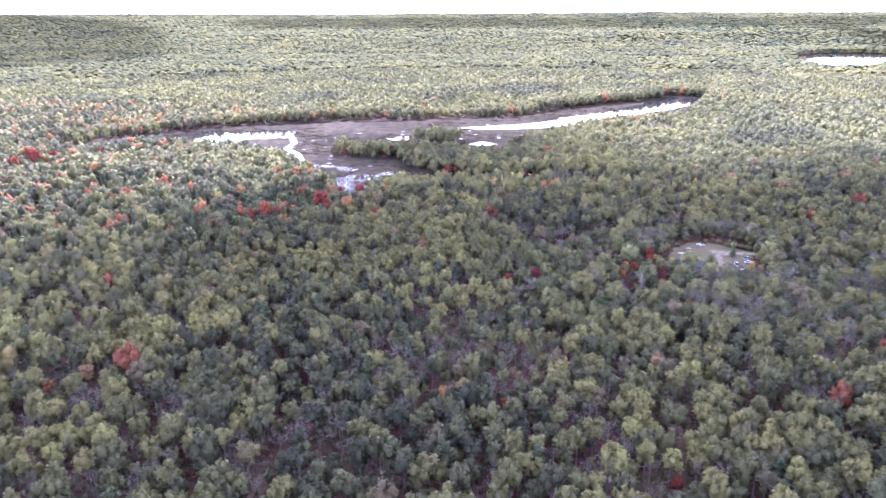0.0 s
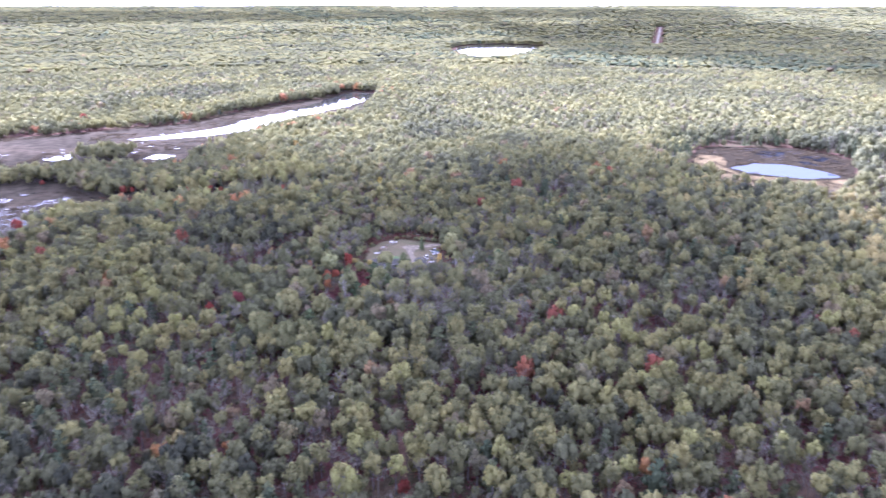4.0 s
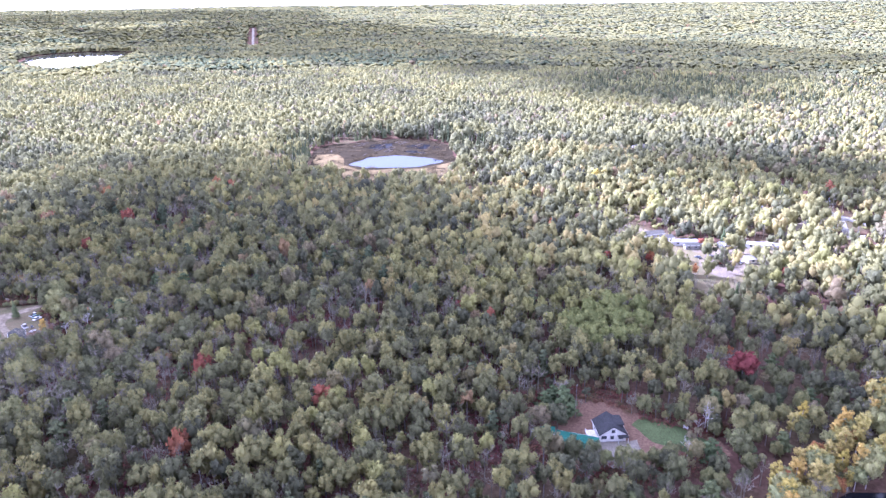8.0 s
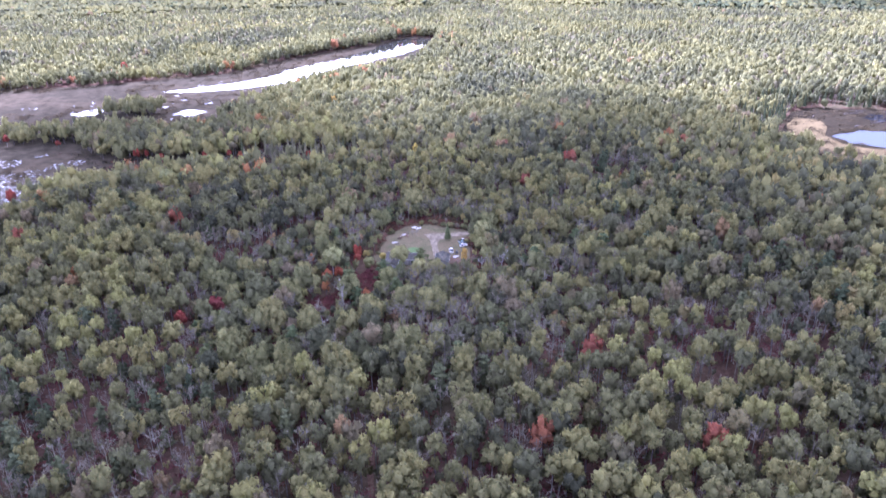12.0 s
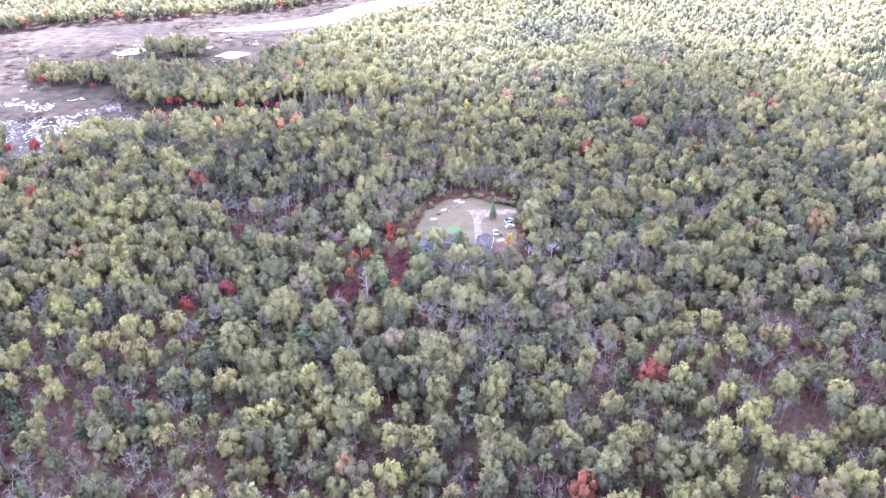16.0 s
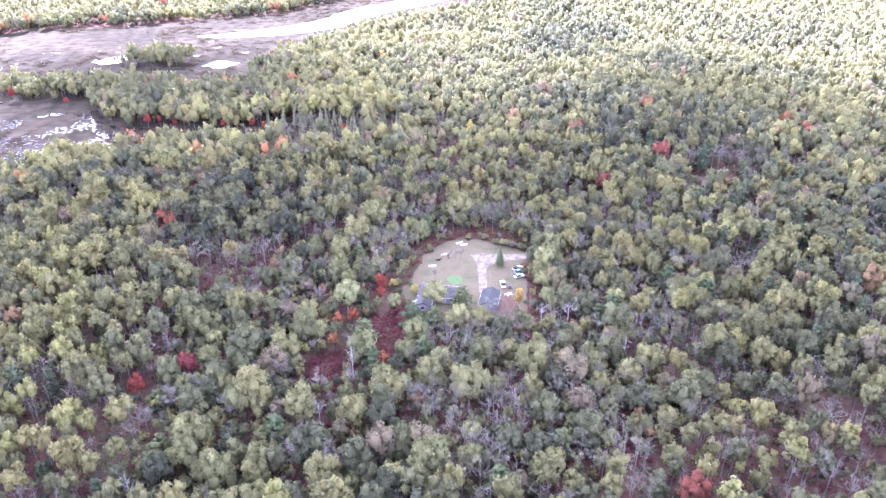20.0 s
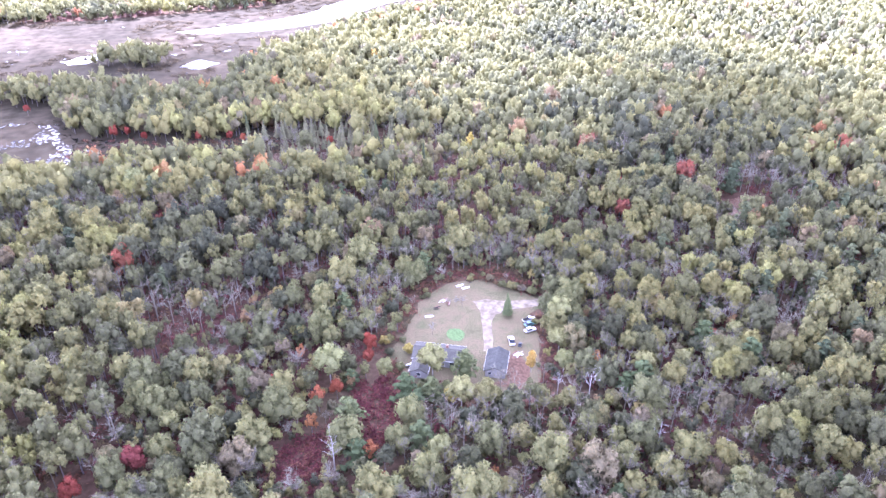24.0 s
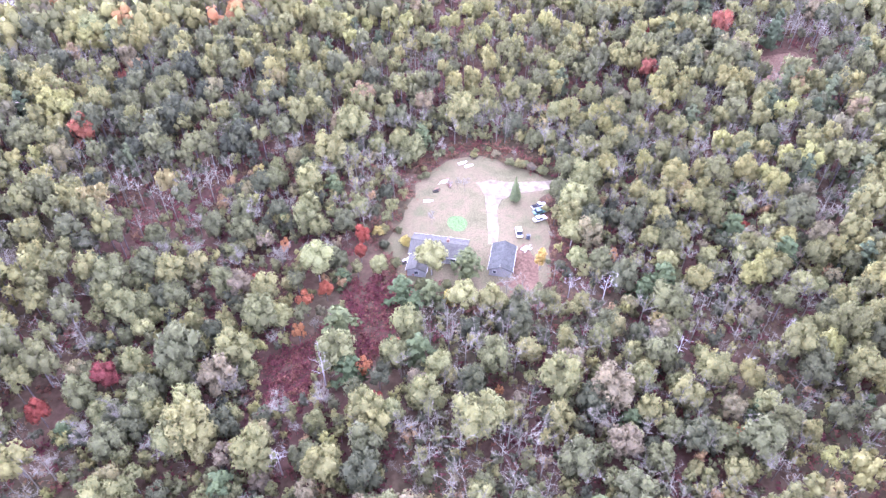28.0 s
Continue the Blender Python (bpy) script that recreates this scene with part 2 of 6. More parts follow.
WATER = water("river_water", 0.5, 0.25, (0.02, 0.02, 0.018))
# pond's blue base colour stands in for part of the sky's reflection
STILL = water("sky_tinted_pond_water", 0.0, 0.05, (0.014, 0.022, 0.032))
n_, l_ = STILL.node_tree.nodes, STILL.node_tree.links
gloss_, mix_ = n_.new("ShaderNodeBsdfGlossy"), n_.new("ShaderNodeMixShader")      # a faint, even mirror, so the reflected sky doesn't burn out
gloss_.inputs["Roughness"].default_value, mix_.inputs[0].default_value = 0.04, 0.1
l_.new(n_["Principled BSDF"].outputs[0], mix_.inputs[1]), l_.new(gloss_.outputs[0], mix_.inputs[2])
l_.new(mix_.outputs[0], n_["Material Output"].inputs[0])
DARK_WATER = STILL.copy()
DARK_WATER.name = "dark_lake_water"
for node_ in DARK_WATER.node_tree.nodes:
    if node_.type == "MIX_SHADER":
        node_.inputs[0].default_value = 0.03
    elif node_.type == "BSDF_PRINCIPLED":
        node_.inputs["Base Color"].default_value = (0.008, 0.009, 0.011, 1)

# ---------------------------------------------------------------- the plan, in metres
rng = np.random.default_rng(7)
CLEARING = [(129, 378), (135, 384), (142, 388), (152, 388), (163, 379), (171, 370), (170, 364), (164, 362), (162, 346), (156, 330), (150, 322), (142, 325), (134, 328), (126, 334), (117, 338), (114, 350), (121, 362)]
PATCH = [(101, 342), (114, 339), (114, 326), (110, 317), (102, 312), (91, 314), (86, 303), (77, 303), (79, 320), (91, 323), (99, 328)]
MARSH_EDGE = [(-390, 700), (-335, 771), (-244, 842), (-180, 859), (-129, 881), (-59, 884), (11, 892), (82, 902), (132, 952), (203, 1010), (308, 1074), (362, 1134), (404, 1090),
              (300, 885), (206, 826), (161, 796), (121, 744), (76, 702), (62, 655), (72, 600), (86, 566), (98, 544), (84, 522), (62, 510), (40, 522), (17, 527), (-11, 523), (-30, 524), (-48, 513), (-58, 494), (-66, 462), (-74, 480), (-85, 525), (-130, 600), (-180, 650), (-240, 675), (-297, 690), (-345, 655)]
ISLAND = [(-103, 660), (-81, 642), (-62, 638), (-41, 637), (-33, 609), (-20, 577), (2, 567), (30, 559), (58, 553), (80, 560), (92, 576), (72, 642), (57, 638), (41, 640), (25, 628), (9, 645), (-20, 660), (-43, 669), (-66, 675), (-87, 683), (-103, 677)]
ISLET = [(-36, 729), (-11, 714), (12, 712), (16, 728), (-11, 748), (-28, 743)]
POND = [(486, 493), (521, 524), (550, 530), (587, 508), (615, 493), (622, 452), (614, 421), (574, 392), (545, 366), (512, 346), (486, 350), (450, 396), (436, 440), (462, 472)]
POND_WATER = [(491, 449), (507, 455), (523, 454), (541, 443), (552, 420), (550, 403), (546, 386), (536, 384), (520, 386), (500, 408), (487, 429)]
FAR_LAKE = [(1000, 2060), (1060, 2150), (1168, 2245), (1272, 2245), (1345, 2150), (1345, 2045), (1045, 1710), (915, 1590), (850, 1600), (890, 1790), (940, 1940)]
LAKE = [(206, 33), (220, 28), (229, 24), (238, 12), (245, -2), (250, -60), (200, -140), (170, -90), (205, -20), (214, 6), (212, 22)]
YARD = [(206, 119), (213, 121), (226, 121), (235, 116), (238, 106), (236, 92), (237, 78), (236, 65), (228, 59), (222, 63), (216, 73), (206, 79), (199, 90), (197, 108)]
VILLAGE = [(448, 182), (446, 162), (436, 140), (440, 118), (446, 104), (448, 84), (420, 78), (375, 86), (358, 94), (360, 106), (384, 118), (396, 132), (404, 148), (424, 168)]
FAR_YARD = [(680, 265), (700, 258), (694, 240), (660, 244)]
SANDY_GAP = [(268, 427), (292, 425), (294, 408), (286, 402), (268, 403), (262, 412)]
CUT = [(1633, 1880), (1651, 1864), (2180, 2450), (2162, 2466)]
ROADS = {"road": [(640, 130), (559, 82), (539, 62), (520, 20), (505, -60)], "lane": [(539, 62), (515, 57), (495, 50), (470, 33), (440, 10)],
         "track": [(92, 250), (86, 228), (80, 214), (77, 200), (66, 168), (60, 130)], "drive": [(374, 72), (368, 56), (356, 26), (350, 0)], "village_drive": [(447, 180), (440, 150), (420, 122), (436, 100), (470, 86), (520, 78)]}


def inside(poly, x, y):
    p, c = np.asarray(poly, float), np.zeros(np.shape(x), bool)
    for (ax, ay), (bx, by) in zip(p, np.roll(p, -1, 0)):
        c ^= ((ay > y) != (by > y)) & (x < (bx - ax) * (y - ay) / (by - ay + 1e-12) + ax)
    return c


def on_island(x, y):
    return inside(ISLAND, x, y) | inside(ISLET, x, y)


def off_line(line, x, y):
    d = np.full(np.shape(x), 1e9)
    for (ax, ay), (bx, by) in zip(line, line[1:]):
        t = np.clip(((x - ax) * (bx - ax) + (y - ay) * (by - ay)) / ((bx - ax) ** 2 + (by - ay) ** 2), 0, 1)
        d = np.minimum(d, np.hypot(x - ax - t * (bx - ax), y - ay - t * (by - ay)))
    return d


def off_edge(poly, x, y):
    return off_line(list(poly) + [poly[0]], x, y)


def patches(x, y, size, seed):
    """Smooth value noise in 0..1 over the plan."""
    u, v = x / size, y / size
    i, j = np.floor(u).astype(int), np.floor(v).astype(int)
    fu, fv = u - i, v - j
    fu, fv = fu * fu * (3 - 2 * fu), fv * fv * (3 - 2 * fv)
    h = lambda a, b: np.modf(np.abs(np.sin(a * 127.1 + b * 311.7 + seed * 74.7) * 43758.5453))[0]
    return (h(i, j) * (1 - fu) + h(i + 1, j) * fu) * (1 - fv) + (h(i, j + 1) * (1 - fu) + h(i + 1, j + 1) * fu) * fv


def land(x, y):
    """Height of the ground: level round the path, low hills rising towards the horizon."""
    r = np.hypot(x - 60, y - 100)
    far = np.clip((r - 2000) / 2800, 0, 1)
    roll_ = (patches(x, y, 700, 3) - 0.5) * 26 * np.clip((r - 1600) / 1500, 0, 1)
    flat = np.clip((np.hypot(x - 1150, y - 1950) - 480) / 500, 0, 1)
    return (106 * far ** 1.25 + roll_ * (1 - 0.5 * far)) * flat


def part(name, bm, mat, parent=None, label="", smooth=False):
    me = bpy.data.meshes.new(name)
    bm.to_mesh(me)
    bm.free()
    for m in (mat if isinstance(mat, (list, tuple)) else [mat]):
        me.materials.append(m)
    if smooth:
        me.polygons.foreach_set("use_smooth", [True] * len(me.polygons))
    ob = new(name, me)
    ob.parent = parent
    return tagged(ob, label)


def tri_mesh(name, verts, tris, mats, attr=None, index=None, normals=None):
    me = bpy.data.meshes.new(name)
    me.vertices.add(len(verts))
    me.vertices.foreach_set("co", np.ascontiguousarray(verts, np.float32).ravel())
    me.loops.add(3 * len(tris))
    me.loops.foreach_set("vertex_index", np.ascontiguousarray(tris, np.int32).ravel())
    me.polygons.add(len(tris))
    me.polygons.foreach_set("loop_start", np.arange(0, 3 * len(tris), 3, dtype=np.int32))
    for m in mats:
        me.materials.append(m)
    if index is not None:
        me.polygons.foreach_set("material_index", np.ascontiguousarray(index, np.int32))
    if attr is not None:
        me.attributes.new("tint", "FLOAT", "POINT").data.foreach_set("value", np.ascontiguousarray(attr, np.float32))
    if normals is not None:
        me.attributes.new("custom_normal", "FLOAT_VECTOR", "POINT").data.foreach_set("vector", np.ascontiguousarray(normals, np.float32).ravel())
    me.update(calc_edges=True)
    return me


def sheet(name, poly, z, mat, label="", category="", kind="structure", wobble=0.0, step=6.0, seed=1):
    """A level piece of ground with an uneven outline."""
    pts = []
    for (ax, ay), (bx, by) in zip(poly, list(poly[1:]) + [poly[0]]):
        n = max(1, int(math.hypot(bx - ax, by - ay) / step))
        for k in range(n):
            t = k / n
            x, y = ax + (bx - ax) * t, ay + (by - ay) * t
            w = Vector((x / (step * 2.2), y / (step * 2.2), seed * 3.1))
            pts.append((x + wobble * noise.noise(w), y + wobble * noise.noise(w + Vector((9, 4, 2)))))
    bm = bmesh.new()
    vs = [bm.verts.new((x, y, z)) for x, y in pts]
    es = [bm.edges.new((a, b)) for a, b in zip(vs, vs[1:] + vs[:1])]
    bmesh.ops.triangle_fill(bm, use_beauty=True, use_dissolve=False, edges=es)
    for f in bm.faces:
        if f.normal.z < 0:
            f.normal_flip()
    ob = part(name, bm, mat)
    return tagged(ob, label, category, "", kind)


def strip(name, line, width, z, mat, label, category="road"):
    bm = bmesh.new()
    fine = []
    for (ax, ay), (bx, by) in zip(line, line[1:]):
        n = max(1, int(math.hypot(bx - ax, by - ay) / 6))
        fine += [(ax + (bx - ax) * k / n, ay + (by - ay) * k / n) for k in range(n)]
    fine.append(line[-1])
    rows = []
    for k, (x, y) in enumerate(fine):
        a, b = fine[max(0, k - 1)], fine[min(len(fine) - 1, k + 1)]
        d = Vector((b[0] - a[0], b[1] - a[1])).normalized()
        w = width / 2 * (1 + 0.15 * noise.noise(Vector((x * 0.2, y * 0.2, 1))))
        rows.append([bm.verts.new((x - d.y * s * w, y + d.x * s * w, z + (0.05 if s == 0 else 0))) for s in (-1, 0, 1)])
    for a, b in zip(rows, rows[1:]):
        for i in (0, 1):
            bm.faces.new((a[i], a[i + 1], b[i + 1], b[i]))
    bmesh.ops.recalc_face_normals(bm, faces=bm.faces)
    for f in bm.faces:
        if f.normal.z < 0:
            f.normal_flip()
    return tagged(part(name, bm, mat), label, category, "", "structure")


# ---------------------------------------------------------------- ground to the horizon
def build_ground():
    radii = np.concatenate([np.linspace(0, 900, 46), np.geomspace(940, 4960, 70)])
    turns = 192
    a = np.linspace(0, 2 * np.pi, turns, endpoint=False)
    x = 60 + radii[:, None] * np.cos(a)
    y = 100 + radii[:, None] * np.sin(a)
    v = np.stack([x, y, land(x, y)], -1).reshape(-1, 3)
    i, j = np.meshgrid(np.arange(len(radii) - 1), np.arange(turns), indexing="ij")
    k = (j + 1) % turns
    q = np.stack([i * turns + j, (i + 1) * turns + j, (i + 1) * turns + k, i * turns + k], -1).reshape(-1, 4)
    tris = np.concatenate([q[:, [0, 1, 2]], q[:, [0, 2, 3]]])
    ob = new("ground", tri_mesh("ground", v, tris, [LITTER]))
    tagged(ob, "brown and maroon leaf litter under the forest", "ground", "", "structure")


build_ground()
sheet("marsh", MARSH_EDGE, 0.12, MARSH, "tan and grey sedge marsh between the woods", "marsh", wobble=6, step=14)
RIVER = [(14, 818), (42, 825), (86, 842), (121, 860), (148, 892), (180, 925), (218, 948), (262, 1002), (300, 1050), (355, 1112), (376, 1100), (398, 1071), (345, 1010), (298, 958), (256, 926), (210, 894), (176, 856), (150, 826), (118, 812), (84, 807), (52, 802), (30, 806)]
sheet("river_water", RIVER, 0.3, WATER, "bright open river reflecting the white sky", "water", wobble=8, step=15, seed=2)
sheet("slough_water", [(-306, 771), (-256, 727), (-220, 712), (-206, 745), (-166, 752), (-160, 790), (-180, 803), (-258, 804)], 0.3, WATER, "open marsh pool reflecting the sky", "water", wobble=5, step=15, seed=3)
for poly, s in (([(-59, 743), (-48, 752), (-38, 757), (-33, 744), (-38, 734), (-52, 731)], 11), ([(26, 709), (36, 723), (46, 718), (53, 711), (44, 699), (34, 698)], 12), ([(64, 663), (71, 668), (79, 665), (76, 656), (68, 655)], 13)):
    sheet("marsh_pool", poly, 0.3, WATER, "small open pool among the sedge", "water", wobble=3, step=4, seed=s)
strip("marsh_channel", [(-168, 775), (-152, 720), (-154, 690), (-135, 655), (-128, 628)], 6, 0.32, WATER, "narrow winding channel through the marsh", "water")


def water_flecks(n, x0, x1, y0, y1, lo, hi, seed):
    """Many small irregular openings of water among the sedge, as one piece."""
    r = np.random.default_rng(seed)
    bm = bmesh.new()
    for _ in range(n):
        cx, cy = r.uniform(x0, x1), r.uniform(y0, y1)
        if not inside(MARSH_EDGE, cx, cy) or on_island(cx, cy) or patches(np.float64(cx), np.float64(cy), 16, 61) < 0.4:
            continue
        q, k, turn = r.uniform(lo, hi), r.uniform(1.0, 2.8), r.normal() * 0.3
        ring = [(q * k * r.uniform(0.5, 1.3) * math.cos(a), q * r.uniform(0.5, 1.3) * math.sin(a)) for a in np.arange(7) * 0.898]
        bm.faces.new([bm.verts.new((cx + px * math.cos(turn) - py * math.sin(turn), cy + px * math.sin(turn) + py * math.cos(turn), 0.33)) for px, py in ring])
    tagged(part("marsh_flecks", bm, WATER), "small glinting openings of water among marsh sedge", "water", "", "stuff")


water_flecks(4600, -112, 15, 470, 610, 0.18, 0.6, 5)
water_flecks(130, -60, 200, 690, 900, 0.4, 1.5, 6)
water_flecks(260, -330, -90, 600, 800, 0.3, 1.3, 7)
sheet("pond_margin", POND, 0.12, MUD, "dark brown boggy margin round the pond", "marsh", wobble=4, step=9)
sheet("pond_sedge", [(484, 488), (508, 504), (520, 490), (508, 470), (488, 452), (480, 430), (500, 400), (518, 382), (546, 380), (540, 366), (512, 350), (488, 354), (454, 398), (440, 440), (466, 470)], 0.2, SEDGE_BED, "tan and rusty sedge bank beside the pond", "marsh", wobble=4, step=7, seed=4)
sheet("pond_water", POND_WATER, 0.3, STILL, "still pond reflecting pale blue sky", "water", wobble=7, step=8, seed=5)
for poly, s in (([(557, 484), (575, 492), (592, 480), (580, 470), (562, 466)], 6), ([(586, 462), (603, 450), (604, 436), (593, 415), (584, 430), (580, 448)], 7), ([(563, 446), (572, 440), (572, 425), (566, 418), (561, 430)], 8)):
    sheet("pond_pool", poly, 0.3, DARK_WATER, "dark shallow pool with drowned brush", "water", wobble=4, step=4, seed=s)
sheet("far_lake", FAR_LAKE, 0.6, WATER, "distant lake reflecting the white sky", "water", wobble=16, step=40, seed=8)
sheet("lake", LAKE, 0.2, DARK_WATER, "dark blue lake beside yellow aspens", "water", wobble=3, step=8, seed=9)
sheet("clearing", CLEARING, 0.06, GRASS, "dry tan lawn in the forest clearing", "lawn", wobble=3, step=5)
sheet("yard", YARD, 0.06, EARTH, "bare reddish earth round the white house", "ground", wobble=3, step=6)
sheet("village_ground", VILLAGE, 0.06, GRASS, "dry grass and sand between the homes", "ground", wobble=4, step=8)
sheet("far_yard", FAR_YARD, 0.06, SAND, "pale sandy yard in the woods", "ground", wobble=3, step=6)
sheet("sandy_gap", SANDY_GAP, 0.06, EARTH, "bare reddish opening in the woods", "ground", wobble=3, step=5)
sheet("gravel_drive", [(178, 368.5), (171, 370), (160, 371), (152, 374.5), (146.8, 374.0), (148.0, 368), (146.2, 359), (144.7, 352), (142.6, 346.5), (145.8, 346), (148.2, 353), (149.4, 360), (152.5, 364.5), (159, 366.5), (171, 365.5), (178, 365)], 0.1, DRIVE, "pale sandy driveway with wheel tracks", "driveway", wobble=0.7, step=2)
sheet("green_patch", [(136.6 + 3.1 * math.cos(t), 357 + 3.6 * math.sin(t)) for t in np.linspace(0, 6, 14)], 0.1, LAWN, "round patch of fresh green grass", "lawn", wobble=0.6, step=1.5)
sheet("dirt_apron", [(139, 331), (150, 326), (155, 336), (153, 345), (149, 341), (146, 331)], 0.1, EARTH, "bare trampled earth beside the garage", "ground", wobble=1.2, step=2)
sheet("house_lawn", [(228, 91), (234, 89), (235, 78), (233, 66), (227, 63), (222, 69), (222, 81)], 0.1, SHADE_LAWN, "small green lawn beside the white house", "lawn", wobble=1.5, step=3)
sheet("concrete_apron", [(212.5, 100), (216.5, 99), (214, 92.5), (220, 86), (212, 80), (205, 80), (201, 88), (206, 94)], 0.1, CONCRETE, "pale concrete and gravel round the house", "driveway", wobble=0.8, step=2)
strip("house_drive", [(207, 118), (209.5, 111), (212, 99)], 3.2, 0.13, CONCRETE, "pale gravel drive to the white house", "driveway")
strip("road", ROADS["road"], 8, 0.1, ASPHALT, "grey two-lane road past the homes")
strip("lane", ROADS["lane"], 5.5, 0.14, ASPHALT, "grey lane joining the road")
strip("forest_track", ROADS["track"], 1.7, 0.08, EARTH, "reddish dirt track through the forest", "track")
strip("dirt_drive", ROADS["drive"], 4, 0.1, SAND, "pale dirt drive in the woods", "driveway")
strip("village_drive", ROADS["village_drive"], 4, 0.12, SAND, "pale sandy drive between the homes", "driveway")
sheet("village_yard", [(399, 114), (422, 117), (431, 125), (426, 112), (433, 104), (432, 94), (416, 86), (391, 95), (385, 99), (389, 106)], 0.09, SAND, "pale sandy yard with parked vehicles", "ground", wobble=3, step=5)
bm = bmesh.new()
rows = [[bm.verts.new((x, y, float(land(np.float64(x), np.float64(y))) + 1.0)) for x, y in ((1830 + 855 * t - 3.4, 2080 + 945 * t + 3), (1830 + 855 * t + 3.4, 2080 + 945 * t - 3))] for t in np.linspace(-0.22, 0.4, 24)]
for a, b in zip(rows, rows[1:]):
    bm.faces.new((a[0], b[0], b[1], a[1]))
bmesh.ops.recalc_face_normals(bm, faces=bm.faces)
tagged(part("power_line_cut", bm, CONCRETE), "pale straight cutting through far woods", "clearing", "", "structure")


# ---------------------------------------------------------------- cumulus clouds towards the sun, out of view, outlined by the shade they cast
CLOUD_BASE = 1300.0


def build_cloud(shade, step, seed, mat=CLOUD):
    """A flat-based cumulus whose shadow covers the given stretch of ground."""
    off = Vector((sun_dir.x, sun_dir.y)) * (CLOUD_BASE / sun_dir.z)
    p = np.asarray(shade, float)
    xs, ys = np.arange(p[:, 0].min() - step, p[:, 0].max() + 2 * step, step), np.arange(p[:, 1].min() - step, p[:, 1].max() + 2 * step, step)
    gx, gy = np.meshgrid(xs, ys, indexing="ij")
    wx = gx + (patches(gx, gy, step * 2.5, seed) - 0.5) * step * 2.2
    wy = gy + (patches(gx, gy, step * 2.5, seed + 5) - 0.5) * step * 2.2
    keep = inside(shade, wx, wy)
    depth = np.where(keep, off_edge(shade, wx, wy), 0)
    top = np.minimum(60 + depth * 0.7, 420) * (0.55 + 0.9 * patches(gx, gy, step * 4, seed + 9)) * keep
    bot = -14 * patches(gx, gy, step * 3, seed + 2) * keep
    n = gx.shape
    idx = np.arange(gx.size).reshape(n)
    v = np.concatenate([np.stack([gx + off.x, gy + off.y, CLOUD_BASE + h], -1).reshape(-1, 3) for h in (top, bot)])
    cell = keep[:-1, :-1] | keep[1:, :-1] | keep[:-1, 1:] | keep[1:, 1:]
    q = np.stack([idx[:-1, :-1], idx[1:, :-1], idx[1:, 1:], idx[:-1, 1:]], -1)[cell]
    t = np.concatenate([q[:, [0, 1, 2]], q[:, [0, 2, 3]]])
    ob = new("cloud", tri_mesh("cloud", v, np.concatenate([t, t[:, ::-1] + gx.size]), [mat]))
    tagged(ob, "white flat-based cumulus cloud above the forest", "cloud", "clouds over the forest", "structure")


build_cloud([(-700, -500), (-560, 150), (-330, 330), (-216, 385), (-150, 405), (-90, 440), (-62, 490), (-25, 560), (-108, 640), (-118, 700), (-40, 770), (38, 735), (110, 675), (160, 560), (190, 495), (235, 505), (300, 562), (350, 580), (414, 520), (445, 440), (462, 350), (408, 240), (380, 175), (364, 128), (352, 104), (346, 84), (352, 47), (364, 20), (390, -500)], 22, 1)
build_cloud([(1704, 3150), (1742, 2432), (2392, 2734), (2517, 1960), (2189, 1231), (2237, 521), (1980, 131), (1603, 108), (1569, 315), (959, 277), (955, 373), (1177, 612), (1303, 932), (1309, 1126), (1177, 1652), (1314, 2087)], 50, 2, HALF_CLEAR_CLOUD)
build_cloud([(-2395, 3998), (-1635, 3661), (-1047, 2762), (-852, 2110), (-971, 1597), (-1600, 1500), (-2600, 2400)], 60, 3, HALF_CLEAR_CLOUD)
build_cloud([(668, 248), (691, 168), (690, 100), (720, 30), (560, 34), (548, 96), (600, 171)], 18, 4)
# arc-shaped cloud, unseen, added to darken a band of the far ridges
build_cloud([(60 + r_ * math.sin(radians(b_)), 100 + r_ * math.cos(radians(b_))) for r_, b_ in [(3480, q) for q in range(-16, 52, 4)] + [(4120, q) for q in range(48, -20, -4)]], 70, 6, HALF_CLEAR_CLOUD)


# ---------------------------------------------------------------- trees: shapes
PHI = (1 + 5 ** 0.5) / 2
ICO_V = np.array([(-1, PHI, 0), (1, PHI, 0), (-1, -PHI, 0), (1, -PHI, 0), (0, -1, PHI), (0, 1, PHI), (0, -1, -PHI), (0, 1, -PHI), (PHI, 0, -1), (PHI, 0, 1), (-PHI, 0, -1), (-PHI, 0, 1)]) / (1 + PHI * PHI) ** 0.5
ICO_T = np.array([(0, 11, 5), (0, 5, 1), (0, 1, 7), (0, 7, 10), (0, 10, 11), (1, 5, 9), (5, 11, 4), (11, 10, 2), (10, 7, 6), (7, 1, 8), (3, 9, 4), (3, 4, 2), (3, 2, 6), (3, 6, 8), (3, 8, 9), (4, 9, 5), (2, 4, 11), (6, 2, 10), (8, 6, 7), (9, 8, 1)])


OCT_V = np.array([(1, 0, 0), (-1, 0, 0), (0, 1, 0), (0, -1, 0), (0, 0, 1), (0, 0, -1)], float)
OCT_T = np.array([(0, 2, 4), (2, 1, 4), (1, 3, 4), (3, 0, 4), (2, 0, 5), (1, 2, 5), (3, 1, 5), (0, 3, 5)])


def unit(v):
    v = np.asarray(v, float)
    return v / (np.linalg.norm(v, axis=-1, keepdims=True) + 1e-9)


